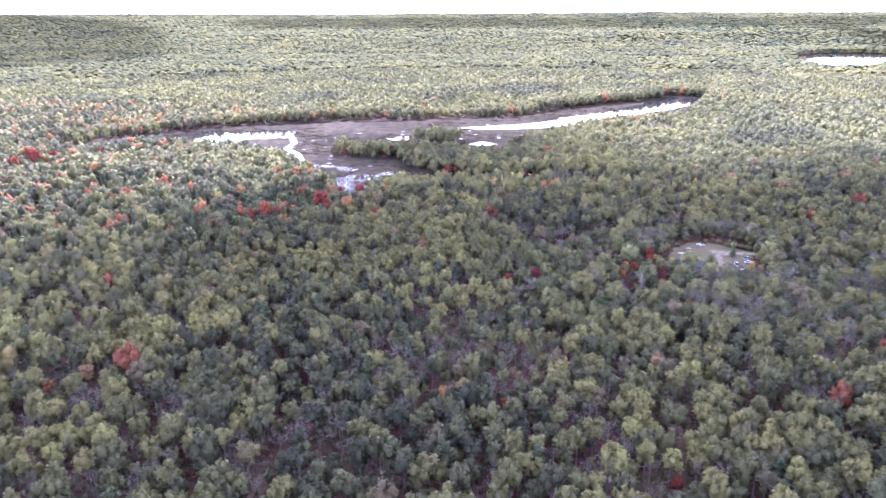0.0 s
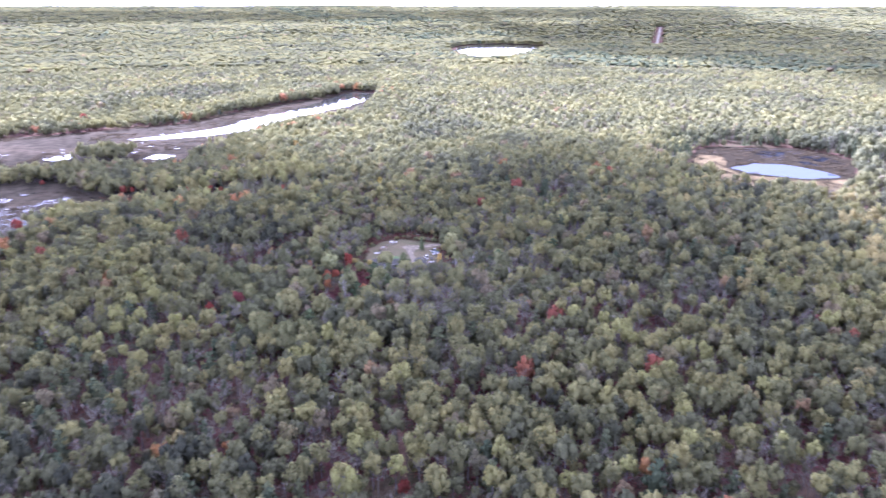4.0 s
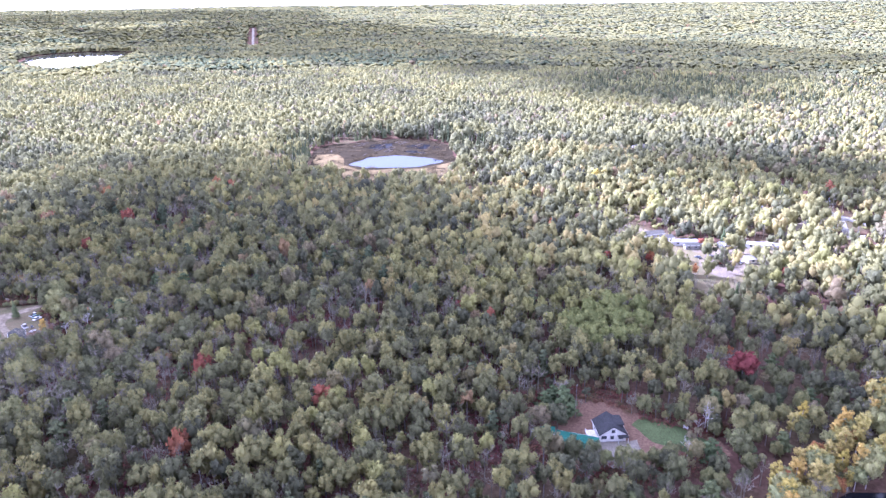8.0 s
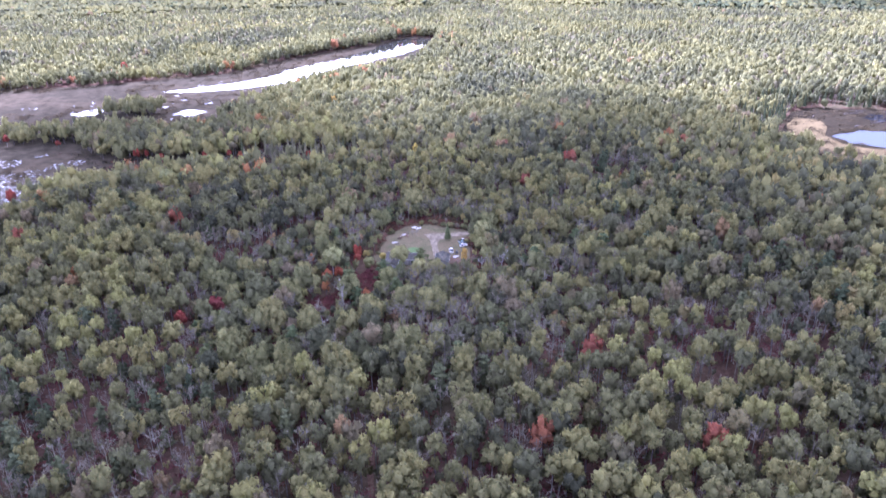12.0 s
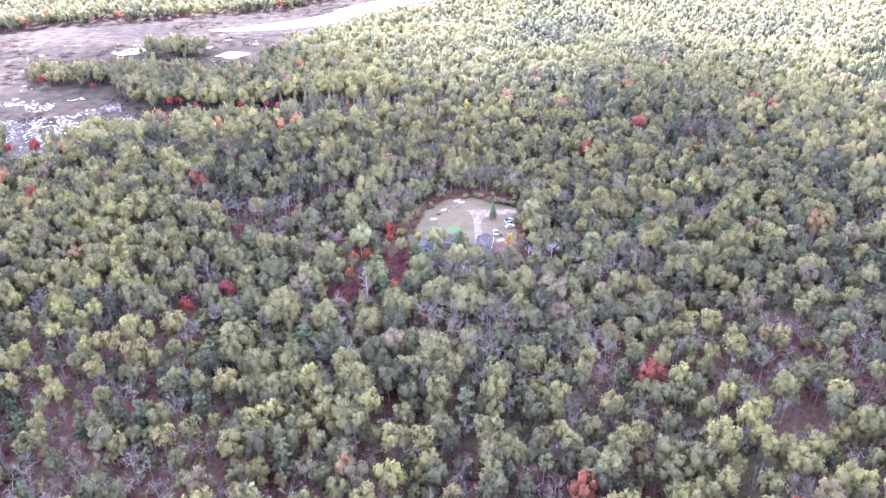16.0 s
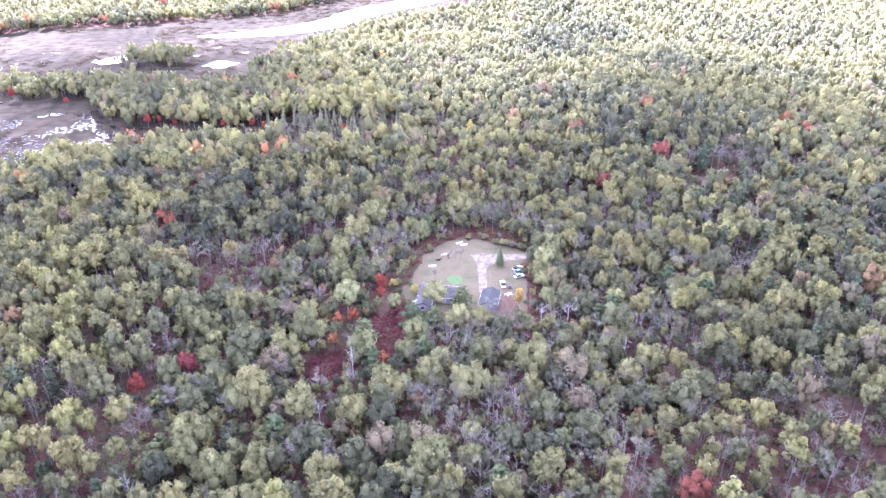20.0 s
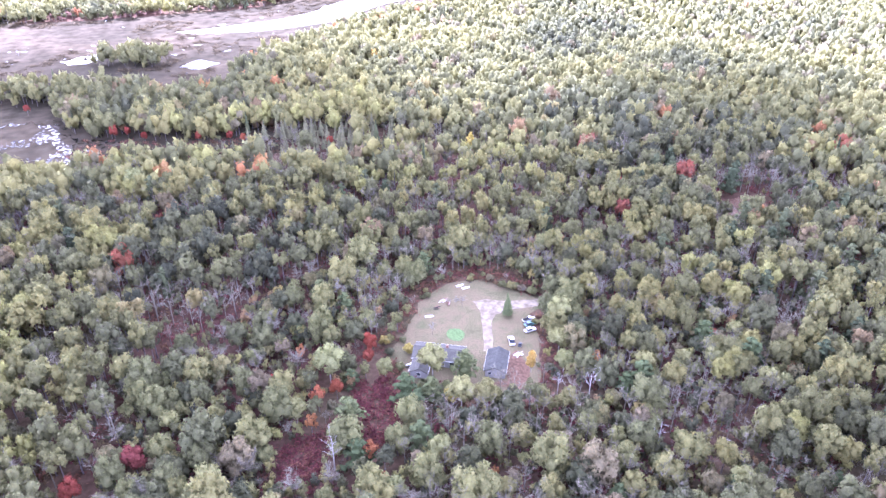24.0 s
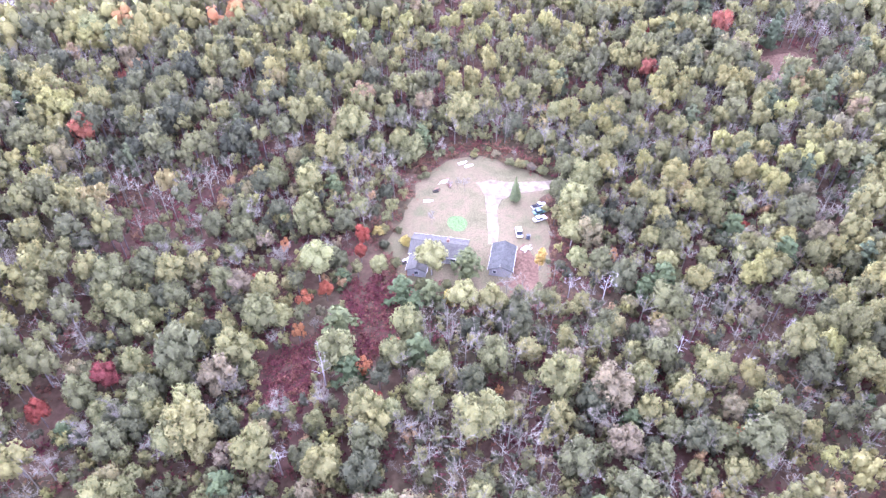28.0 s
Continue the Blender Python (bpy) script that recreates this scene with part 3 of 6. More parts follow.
class Shape:
    """Triangles gathered piece by piece, with a soft normal at each corner; index 0 is leaf, 1 is wood."""

    def __init__(self):
        self.v, self.t, self.m, self.s, self.n = [], [], [], [], 0

    def add(self, v, t, m=0, soft=None):
        v, t = np.asarray(v, float), np.asarray(t).reshape(-1, 3)
        face = np.cross(v[t[:, 1]] - v[t[:, 0]], v[t[:, 2]] - v[t[:, 0]])
        if soft is None:
            soft = np.zeros_like(v)
            for k in range(3):
                np.add.at(soft, t[:, k], face)
        soft = unit(soft)
        turned_in = (face * soft[t].sum(1)).sum(1) < 0
        t = np.where(turned_in[:, None], t[:, ::-1], t)
        self.v.append(v), self.t.append(t + self.n), self.m.append(np.full(len(t), m)), self.s.append(soft)
        self.n += len(v)

    def done(self):
        return np.concatenate(self.v), np.concatenate(self.t), np.concatenate(self.m), np.concatenate(self.s)

    def leaf(self, p, normal, size, r, long=1.0, soft=None):
        normal = normal / np.linalg.norm(normal)
        a = np.cross(normal, r.normal(size=3))
        a /= np.linalg.norm(a)
        b = np.cross(normal, a)
        k = size * r.uniform(0.7, 1.3, 3)
        if soft is not None:
            soft = np.tile(unit(unit(soft) + 0.3 * r.normal(size=3)), (3, 1))
        self.add([p + a * k[0] * long, p - 0.5 * a * k[1] + b * k[1], p - 0.5 * a * k[2] - b * k[2]], [(0, 1, 2)], 0, soft)

    def blob(self, c, radius, r, soft_from=(0, 0, 0), rough=0.16, round_=False):
        """A rough lump of foliage, its soft normals leaning away from the middle of the crown."""
        base, tris = (ICO_V, ICO_T) if round_ else (OCT_V, OCT_T)
        d = base @ np.array(Euler(r.uniform(0, 3, 3)).to_matrix())
        v = np.asarray(c) + d * np.asarray(radius) * r.uniform(1 - rough, 1 + rough, (len(d), 1))
        self.add(v, tris, 0, unit(d) + 0.7 * unit(v - np.asarray(soft_from)))

    def limb(self, p, q, w0, w1, sides=3, m=1):
        p, q = np.asarray(p, float), np.asarray(q, float)
        d = (q - p) / (np.linalg.norm(q - p) + 1e-9)
        a = np.cross(d, (0.3, 0.9, 0.2))
        a /= np.linalg.norm(a)
        b = np.cross(d, a)
        if sides == 2:
            self.add([p + a * w0, p - a * w0, q], [(0, 1, 2)], m)
            return
        ang = np.arange(sides) * 2 * np.pi / sides
        ring = np.cos(ang)[:, None] * a + np.sin(ang)[:, None] * b
        i = np.arange(sides)
        k = (i + 1) % sides
        self.add(np.concatenate([p + ring * w0, q + ring * w1]), np.concatenate([np.stack([i, k, k + sides], 1), np.stack([i, k + sides, i + sides], 1)]), m, np.concatenate([ring, ring]))


def lobed_crown(seed, lobes, leaves, size, core=0.84, tall=1.0, round_=True, below=0.3):
    """A broadleaf crown of unit radius: leafy lobes of uneven size crowding over a dome, leaves standing out of each."""
    r, s = np.random.default_rng(seed), Shape()
    mid = np.array((0, 0, -below * tall))
    s.blob((0, 0, -0.05), np.array((0.66, 0.66, 0.66 * tall)) * core, r, mid)
    c, rad = [], []
    for k in range(lobes):
        f = (k + 0.6) / lobes
        z = 0.7 - 1.15 * f + r.uniform(-0.12, 0.12)
        d = math.sqrt(max(0.04, 0.55 - 0.6 * max(z, -0.1) ** 2)) * r.uniform(0.65, 1.1)
        a = k * 2.4 + r.uniform(-0.5, 0.5)
        c.append(np.array((d * math.cos(a), d * math.sin(a), z * 0.85 * tall)))
        rad.append(r.uniform(0.27, 0.46) * (1.0 if lobes > 5 else 1.25))
    for p, q in zip(c, rad):
        s.blob(p, np.array((q, q, q * (0.6 + 0.4 * tall))) * core, r, mid, 0.18, round_)
    made = 0
    for _ in range(leaves * 6):
        if made >= leaves:
            break
        k = int(r.integers(lobes))
        d = r.normal(size=3)
        d[2] += 0.3
        d /= np.linalg.norm(d)
        p = c[k] + d * rad[k] * (1, 1, 0.6 + 0.4 * tall) * r.uniform(0.86, 1.2)
        if any(j != k and np.linalg.norm((p - c[j]) / (1, 1, tall)) < rad[j] * 0.8 for j in range(lobes)) or np.linalg.norm(p / (1, 1, tall)) < 0.55:
            continue
        s.leaf(p, 0.45 * d + 0.7 * r.normal(size=3) + (0, 0, 0.15), size, r, 1.0, d + 0.7 * unit(p - mid))
        made += 1
    return s.done()


def pine_crown(seed, leaves, size):
    """A white pine of unit height: uneven tufts of needles on a tapering, rounded form."""
    r, s = np.random.default_rng(seed), Shape()
    s.limb((0, 0, 0.16), (0, 0, 0.6), 0.13, 0.09, 5, 0)
    s.limb((0, 0, 0.6), (0, 0, 0.98), 0.09, 0.01, 5, 0)
    tufts = []
    for k in range(17):
        f = (k + 0.5) / 17
        z, w = 0.2 + 0.76 * f, 0.24 * (1 - f) ** 0.62 * r.uniform(0.65, 1.1)
        a = k * 2.4 + r.uniform(-0.4, 0.4)
        tufts.append((np.array((w * math.cos(a), w * math.sin(a), z)), 0.075 * (1.15 - 0.6 * f)))
    for c, q in tufts:
        s.blob(c, (q, q, q * 0.6), r, (0, 0, c[2] - 0.12), 0.2)
    for k in range(leaves):
        c, q = tufts[k % 17]
        d = r.normal(size=3) + (0, 0, 0.25)
        d /= np.linalg.norm(d)
        p = c + d * q * (1.25, 1.25, 0.7) * r.uniform(0.7, 1.2)
        s.leaf(p, d + 0.5 * r.normal(size=3) + (0, 0, 0.5), size, r, 1.0, d + 0.7 * unit(p - (0, 0, c[2] - 0.12)))
    return s.done()


def oval_crown(seed, leaves, size):
    """A tall uneven crown of unit radius, as on aspens and birches: loose tufts up and round a leader."""
    r, s = np.random.default_rng(seed), Shape()
    tufts = []
    for k in range(19):
        z = -1.25 + 2.75 * (k + 0.5) / 19
        w = 0.66 * math.sqrt(max(0.04, 1 - (z / 1.75) ** 2)) * r.uniform(0.45, 1.15)
        a = k * 2.4 + r.uniform(-0.5, 0.5)
        tufts.append((np.array((w * math.cos(a), w * math.sin(a), z)), r.uniform(0.24, 0.42) * (1.0 - 0.22 * max(z, 0))))
    for c, q in tufts:
        s.blob(c, (q * 0.8, q * 0.8, q * 0.95), r, (0, 0, c[2] - 0.5), 0.2)
    for k in range(leaves):
        c, q = tufts[k % 19]
        d = unit(r.normal(size=3) + (0, 0, 0.2))
        p = c + d * q * (1, 1, 1.15) * r.uniform(0.75, 1.25)
        s.leaf(p, 0.4 * d + 0.7 * r.normal(size=3), size, r, 1.0, d + 0.6 * unit(p - (0, 0, c[2] - 0.5)))
    return s.done()


def conifer_crown(seed, tiers, around, width=0.3):
    """A conifer of unit height: whorls of drooping boughs round a dark core."""
    r, s = np.random.default_rng(seed), Shape()
    s.limb((0, 0, 0.12), (0, 0, 0.98), width * 0.55, 0.01, 6, 0)
    for k in range(tiers):
        f = k / (tiers - 1)
        z, w = 0.14 + 0.82 * f, width * (1 - f) ** 0.8 + 0.02
        n = max(4, int(around * (1 - 0.5 * f)))
        for j in range(n):
            a = 6.283 * j / n + k * 0.7 + r.uniform(-0.25, 0.25)
            d, side = np.array((math.cos(a), math.sin(a), 0)), np.array((-math.sin(a), math.cos(a), 0))
            e = w * r.uniform(0.72, 1.2)
            b = e * 0.42
            s.add([(0, 0, z + 0.03), d * e * 0.6 + side * b + (0, 0, z - 0.01), d * e + (0, 0, z - 0.035 + r.uniform(-0.02, 0.02)), d * e * 0.6 - side * b + (0, 0, z - 0.01)], [(0, 1, 2), (0, 2, 3)], 0, np.tile(d + (0, 0, 0.7), (4, 1)))
    return s.done()


def bare_branches(seed, limbs=7, subs=2, twigs=110, spread=0.26, thick=0.0038):
    """Leafless limbs and branches of a tree of unit height, without its trunk, with a haze of fine twigs round them."""
    r, s = np.random.default_rng(seed), Shape()
    tips = []
    for k in range(limbs):
        a, z = k * 2.4 + r.uniform(-0.5, 0.5), r.uniform(0.35, 0.66)
        p = np.array((0, 0, z))
        q = p + np.array((math.cos(a) * spread * r.uniform(0.4, 0.85), math.sin(a) * spread * r.uniform(0.4, 0.85), r.uniform(0.14, 0.3)))
        s.limb(p, q, 0.003, 0.0018, 3, 1)
        tips.append((p, q))
        for _ in range(subs):
            b = p + (q - p) * r.uniform(0.4, 1.0)
            e = b + np.array((r.normal() * 0.08, r.normal() * 0.08, r.uniform(0.04, 0.14)))
            s.limb(b, e, 0.0022, 0.0013, 3, 1)
            tips.append((b, e))
    for k in range(twigs):
        b, e = tips[k % len(tips)]
        u = b + (e - b) * r.uniform(0.2, 1.05)
        s.limb(u, u + np.array((r.normal() * 0.05, r.normal() * 0.05, r.uniform(0.0, 0.085))), thick, 0.0016, 2, 0)
    return s.done()


def trunk_shape(sides=5):
    s = Shape()
    s.limb((0, 0, -0.03), (0.02, 0.01, 0.5), 1.0, 0.75, sides, 1)
    s.limb((0.02, 0.01, 0.5), (0, 0, 1.0), 0.75, 0.35, sides, 1)
    return s.done()


def far_clump(seed, n=5, leaves=0):
    """A rough dome of a few crowns, seen from far off."""
    r, s = np.random.default_rng(seed), Shape()
    a = np.arange(n) * 6.283 / n
    ring = lambda q, z, o: np.stack([np.cos(a + o) * q * r.uniform(0.75, 1.2, n), np.sin(a + o) * q * r.uniform(0.75, 1.2, n), z * r.uniform(0.85, 1.12, n)], 1)
    i = np.arange(n)
    k = (i + 1) % n
    v = np.concatenate([ring(1.05, 0.2, 0.0), ring(0.8, 0.8, 0.6), [(r.uniform(-0.15, 0.15), r.uniform(-0.15, 0.15), r.uniform(0.9, 1.02))]])
    s.add(v, np.concatenate([np.stack([i, k, k + n], 1), np.stack([i, k + n, i + n], 1), np.stack([i + n, k + n, np.full(n, 2 * n)], 1)]), 0, v + (0, 0, 0.75))
    for _ in range(leaves):
        b, e = r.uniform(0, 6.283), r.uniform(0.1, 1.3)
        d = np.array((math.cos(b) * math.cos(e), math.sin(b) * math.cos(e), math.sin(e)))
        s.leaf(np.array((0.84 * d[0], 0.84 * d[1], 0.42 + 0.54 * d[2])), d + 0.6 * r.normal(size=3), r.uniform(0.2, 0.34), r, 1.0, d + (0, 0, 0.8))
    return s.done()


NEAR = [lobed_crown(10 + k, 8 + k % 4, 240, 0.125, 0.87) for k in range(7)]
FULL = [lobed_crown(10 + k, 12 + k % 4, 950, 0.082) for k in range(7)]
LOW = [lobed_crown(140 + k, 3, 34, 0.3, 0.8, 1.3, False) for k in range(4)]
SAPLING = [lobed_crown(150 + k, 5, 120, 0.15, 0.85, 1.35, False) for k in range(4)]
NEAR_THIN = [lobed_crown(60 + k, 7, 300, 0.13, 0.7, 1.15, False) for k in range(3)]
MID = [lobed_crown(30 + k, 5, 46, 0.18, 0.88, 1.0, True, 0.5) for k in range(6)]
FAR = [lobed_crown(40 + k, 3, 7, 0.24, 0.95, 1.0, False, 0.8) for k in range(6)]
BRUSHY = [lobed_crown(160 + k, 2, 8, 0.28, 0.9, 1.0, False) for k in range(5)]
LOOSE = [far_clump(50 + k, 4, 0) for k in range(6)]
OVAL = [oval_crown(70 + k, 620, 0.115) for k in range(3)]
PINE = [pine_crown(80 + k, 300, 0.036) for k in range(4)]
LARCH = [conifer_crown(184 + k, 11, 8, 0.2) for k in range(3)]
SPRUCE = [conifer_crown(84, 14, 10, 0.2)]
PINE_MID = [conifer_crown(85 + k, 5, 6, 0.22) for k in range(3)]
SPIRE = [conifer_crown(88 + k, 4, 4, 0.2) for k in range(3)]
BRANCHES = [bare_branches(90 + k, 7, 1, 100) for k in range(5)]
BRANCHES_FULL = [bare_branches(90 + k, 10, 3, 950, 0.27, 0.0022) for k in range(5)]
BRANCHES_MID = [bare_branches(96 + k, 6, 0, 44, 0.28) for k in range(3)]
TRUNK, TRUNK_MID = trunk_shape(5), trunk_shape(3)


def scatter(name, label, category, items, mats):
    """One object of kind stuff out of many placed shapes: items of (shapes, place, scale, turn, tint)."""
    V, T, M, A, N, base = [], [], [], [], [], 0
    for shapes, place, scale, turn, tint in items:
        if len(place) == 0:
            continue
        pick = np.arange(len(place)) % len(shapes)
        for k, (v, t, m, soft) in enumerate(shapes):
            g = pick == k
            n = int(g.sum())
            if not n:
                continue
            w = v[None] * scale[g][:, None, :]
            c, s = np.cos(turn[g])[:, None], np.sin(turn[g])[:, None]
            spin = lambda q: np.stack([q[..., 0] * c - q[..., 1] * s, q[..., 0] * s + q[..., 1] * c, q[..., 2]], -1)
            w = spin(w) + place[g][:, None, :]
            N.append(unit(spin(soft[None] / scale[g][:, None, :])).reshape(-1, 3))
            V.append(w.reshape(-1, 3))
            T.append((t[None] + (np.arange(n) * len(v))[:, None, None]).reshape(-1, 3) + base)
            M.append(np.tile(m, n))
            A.append(np.repeat(tint[g], len(v)))
            base += n * len(v)
    if not V:
        return None
    ob = new(name, tri_mesh(name, np.concatenate(V), np.concatenate(T), mats, np.concatenate(A), np.concatenate(M), np.concatenate(N)))
    return tagged(ob, label, category, "", "stuff")


# ---------------------------------------------------------------- trees: where they stand
PATH_LINE = [(0, 0), (30, 36), (60, 80), (80, 150), (95, 207)]
SWAMP = [(-430, 530), (-330, 400), (-216, 362), (-140, 372), (-90, 425), (-60, 490), (-85, 520), (-130, 490), (-250, 545), (-420, 650)]
HERO = [(30, 268), (75, 255), (150, 250), (232, 280), (238, 340), (205, 400), (150, 410), (90, 400), (40, 360)]
GROVES = [(-112, 243, 17), (-92, 256, 13), (-66, 345, 15), (-88, 352, 11), (25, 431, 9), (20, 486, 12), (-25, 500, 22), (120, 560, 30)]

GREY_STANDS = [(58, 372, 20), (84, 376, 15), (196, 300, 18), (236, 336, 14), (30, 300, 12)]
LARCH_STAND = [(82, 508), (146, 500), (152, 520), (150, 546), (120, 556), (92, 556), (70, 540)]


FEATURES = [("red", 108.3, 353, 1.15), ("red", 106.8, 347.5, 0.9), ("red", 95.8, 335.5, 0.95), ("orange", 90.3, 331.5, 1.1), ("orange", 87.6, 322.5, 0.95), ("bush", 127.5, 326.5, 1.1), ("orange", 101.6, 308, 0.95), ("orange", 110.1, 313.5, 0.85),
            ("bush", 113.3, 357, 0.75), ("bush", 120.2, 351, 0.7), ("yellow", 154, 333.5, 0.6), ("pine", 133.9, 335.5, 1.0), ("lime", 94.7, 343, 0.95), ("pine", 97.7, 321.5, 1.15), ("pine", 98.1, 308.5, 0.95), ("pine", 114.8, 310, 1.0),
            ("pine", 116.9, 325, 0.75), ("maroon", 43.8, 318, 0.85), ("red", 30.1, 312, 1.1), ("lime", 129.5, 323, 0.8), ("lime", 124.6, 338.4, 0.85), ("thin", 118.5, 363, 0.8), ("thin", 116, 359, 0.7), ("shrub", 160, 380, 0.8), ("shrub", 163, 378.5, 0.9), ("shrub", 166, 376, 1.0), ("shrub", 169, 373.5, 1.0), ("shrub", 114, 352, 0.9), ("shrub", 116, 344, 0.8), ("shrub", 121, 335, 0.9), ("shrub", 146, 327, 0.7), ("oak", 167, 346, 0.85), ("oak", 172, 344, 0.8), ("oak", 174, 356, 0.95), ("oak", 168, 358, 0.75), ("oak", 178, 362, 1.0), ("pine", 109.5, 317, 0.35), ("lime", 62.2, 307, 0.8), ("red", 237.9, 446, 0.9),
            ("orange", 268.6, 366, 0.9), ("spruce", 156.2, 363, 1.0), ("red", 78.5, 344, 0.8), ("orange", 87, 354, 0.9), ("pine", 115, 330, 1.0), ("pine", 122, 328, 0.85), ("bare", 129.3, 358.5, 0.42), ("bare", 142.6, 371, 0.4), ("bare", 140.8, 372.5, 0.36), ("bare", 138.5, 373, 0.3),
            ("oak", 196, 98, 0.75), ("oak", 194, 104, 0.8), ("lime", 199.5, 89, 0.62), ("oak", 203, 84.5, 0.6), ("oak", 208.5, 76, 0.7), ("lime", 165.5, 340, 0.8), ("lime", 170, 352, 0.9), ("lime", 163.5, 331, 0.75), ("orange", 173, 330, 0.8), ("dead", 158, 322, 0.9), ("dead", 166, 318, 1.1), ("pine", 176, 316, 0.85), ("pine", 182, 318, 0.9), ("red", 103, 300, 0.7), ("orange", 131, 296, 0.6),
            ("orange", -10.4, 366, 1.5), ("red", 63.2, 162.2, 1.0), ("orange", 19.9, 202.8, 1.0), ("red", -95.6, 472, 2.0), ("red", -79, 444, 2.1), ("red", -83, 451, 1.8), ("red", -74, 437, 1.7), ("red", -111, 424, 1.9), ("red", -104, 429, 1.7), ("red", -119, 420, 1.7), ("orange", -126, 424, 1.5), ("yellow", -143, 383, 0.9), ("red", -159, 392, 1.1),
            ("red", -224, 468, 1.6), ("red", -201, 446, 1.7), ("red", -357, 606, 2.1), ("red", -360, 586, 2.0), ("red", -340, 612, 1.9), ("red", -349, 598, 2.0), ("orange", -330, 622, 1.8), ("red", -312, 640, 1.7), ("orange", -231, 570, 1.3), ("red", -168, 630, 1.6), ("red", -58.8, 492, 1.2), ("red", -25.8, 945, 2.0), ("yellow", -150.8, 462, 1.0), ("yellow", -110.6, 462, 1.0),
            ("maroon", 271, 64.8, 1.35), ("red", 384, 138.3, 0.9), ("orange", 385, 137, 1.0), ("red", 369, 118.1, 0.9), ("red", 373, 157.8, 1.1), ("orange", 406, 206.7, 1.2), ("red", 306, 70.5, 1.0), ("yellow", 531, 230.8, 1.2), ("yellow", 536, 226, 1.1), ("maroon", 268.4, 186.9, 0.9), ("orange", 242, 217, 0.9),
            ("dead", 237, 67.8, 1.15), ("dead", 239, 69, 1.0), ("dead", 234, 70, 0.8), ("dead", 218, 69, 0.8), ("dead", 176.4, 296.7, 1.1), ("dead", 205, 296, 0.9), ("dead", 190, 288, 1.0)]
FEATURES += [("yellow", px, py, s) for px, py, s in ((181.5, 47.6, 0.8), (192.3, 45.8, 0.85), (204.3, 40.7, 0.9), (213.5, 38.5, 0.95), (228.7, 33.5, 1.0), (235, 31, 0.85), (242.1, 29, 1.0), (251.3, 25, 1.1), (275.6, 23.7, 1.15), (281, 19, 1.15), (286.4, 15.6, 1.2), (287, 8.1, 1.1),
                                                    (175.3, 45.7, 0.9), (248.6, 44, 0.85), (255.6, 42, 0.8), (243, 46, 0.75), (186, 42.5, 0.8), (198, 42.5, 0.75), (221, 35.5, 0.8), (169, 48, 0.8))]
FEATURES += [("bare", px, py, s) for px, py, s in ((197, 39, 0.8), (209, 36, 0.75), (219, 32, 0.8), (255.6, 17.5, 1.0), (250, 20, 0.9), (262, 14, 0.95), (252, 39, 0.8), (246, 40, 0.75), (233.7, 29, 0.8))]
FEATURES += [("thin", px, py, s) for px, py, s in ((236, 80, 0.8), (239, 86, 0.9), (233, 73, 0.8), (239, 92, 0.8), (230, 69, 0.7), (216, 68, 0.7), (210, 71, 0.75))]
FEATURES += [("lime", px, py, s) for px, py, s in ((236, 54, 0.6), (240, 50, 0.65), (179, 40.5, 0.7), (172, 42, 0.75), (268, 22, 0.8), (258, 8, 0.8), (191, 17, 0.0), (25.1, 431, 1.05), (24.3, 488, 1.1))if s]
for k in range(110):
    t = k / 109
    lx, ly = 163 + 128 * t + rng.uniform(-3, 3), 51 - 38 * t + rng.uniform(-9, 8)
    FEATURES.append((("yellow", "yellow", "lime", "bare", "yellow", "yellow", "orange")[k * 5 % 7], lx, ly, rng.uniform(0.7, 1.1)))
for k in range(14):
    FEATURES.append((("lime", "bare", "thin")[k % 3], rng.uniform(183, 203), rng.uniform(14, 27), rng.uniform(0.6, 0.9)))
FEATURES += [("red", px, py, s) for px, py, s in ((3, 567, 1.0), (9.5, 569, 1.0), (19, 560, 0.9), (38, 568, 1.1), (63, 549, 1.0), (-53, 623, 0.9), (-90, 644, 1.0), (114, 529, 1.0), (128, 526, 0.9), (-61, 498, 1.1), (-75, 501, 1.1), (70, 545, 0.9), (47, 552, 0.8))]
FEATURES += [("yellow", px, py, s) for px, py, s in ((160, 674, 0.95), (168, 662, 0.95), (173, 579, 0.9), (183, 505, 0.8), (158, 499, 0.8), (163, 668, 0.8))]
FEATURES += [("bare", 58 + 46 * k / 17 + rng.uniform(-2, 2), 528 + 12 * rng.uniform(), rng.uniform(0.55, 0.8)) for k in range(18)]
FEATURES += [("shrub", px, py, s) for px, py, s in ((222, 73, 0.8), (224, 69.5, 1.0), (227, 70, 0.8), (230.5, 71, 0.9), (236, 76, 0.8), (238, 82, 0.9), (213.5, 73, 0.9), (210, 75, 0.8))]
FEATURES += [("green", 287 + 25 * math.sqrt((k + 0.5) / 30) * math.cos(k * 2.4), 124 + 17 * math.sqrt((k + 0.5) / 30) * math.sin(k * 2.4), rng.uniform(0.75, 1.05)) for k in range(30)]
FEATURES += [("spruce", 352, 85, 1.2), ("spruce", 439, 112, 1.15), ("spruce", 470, 62, 1.1), ("spruce", 478, 59, 1.2), ("spruce", 327, 76, 0.9), ("orange", 375, 111, 1.0), ("red", 399, 71.5, 1.1), ("yellow", 481, 170, 1.0), ("orange", 294.6, 74.2, 0.8)]
for k in range(60):
    t = k / 59
    FEATURES.append((("thin", "yellow", "bare", "lime", "orange", "thin", "yellow", "bare")[k * 3 % 8], 206 + 82 * t + rng.uniform(-3, 3), 37 - 36 * t + rng.uniform(-5, 4), rng.uniform(0.6, 0.95)))
FEATURES += [("oak", 199, 93, 0.75), ("thin", 197.5, 108, 0.9), ("oak", 205, 80, 0.7), ("oak", 212, 73, 0.65), ("thin", 207, 77, 0.8)]
edge_rng = np.random.default_rng(77)
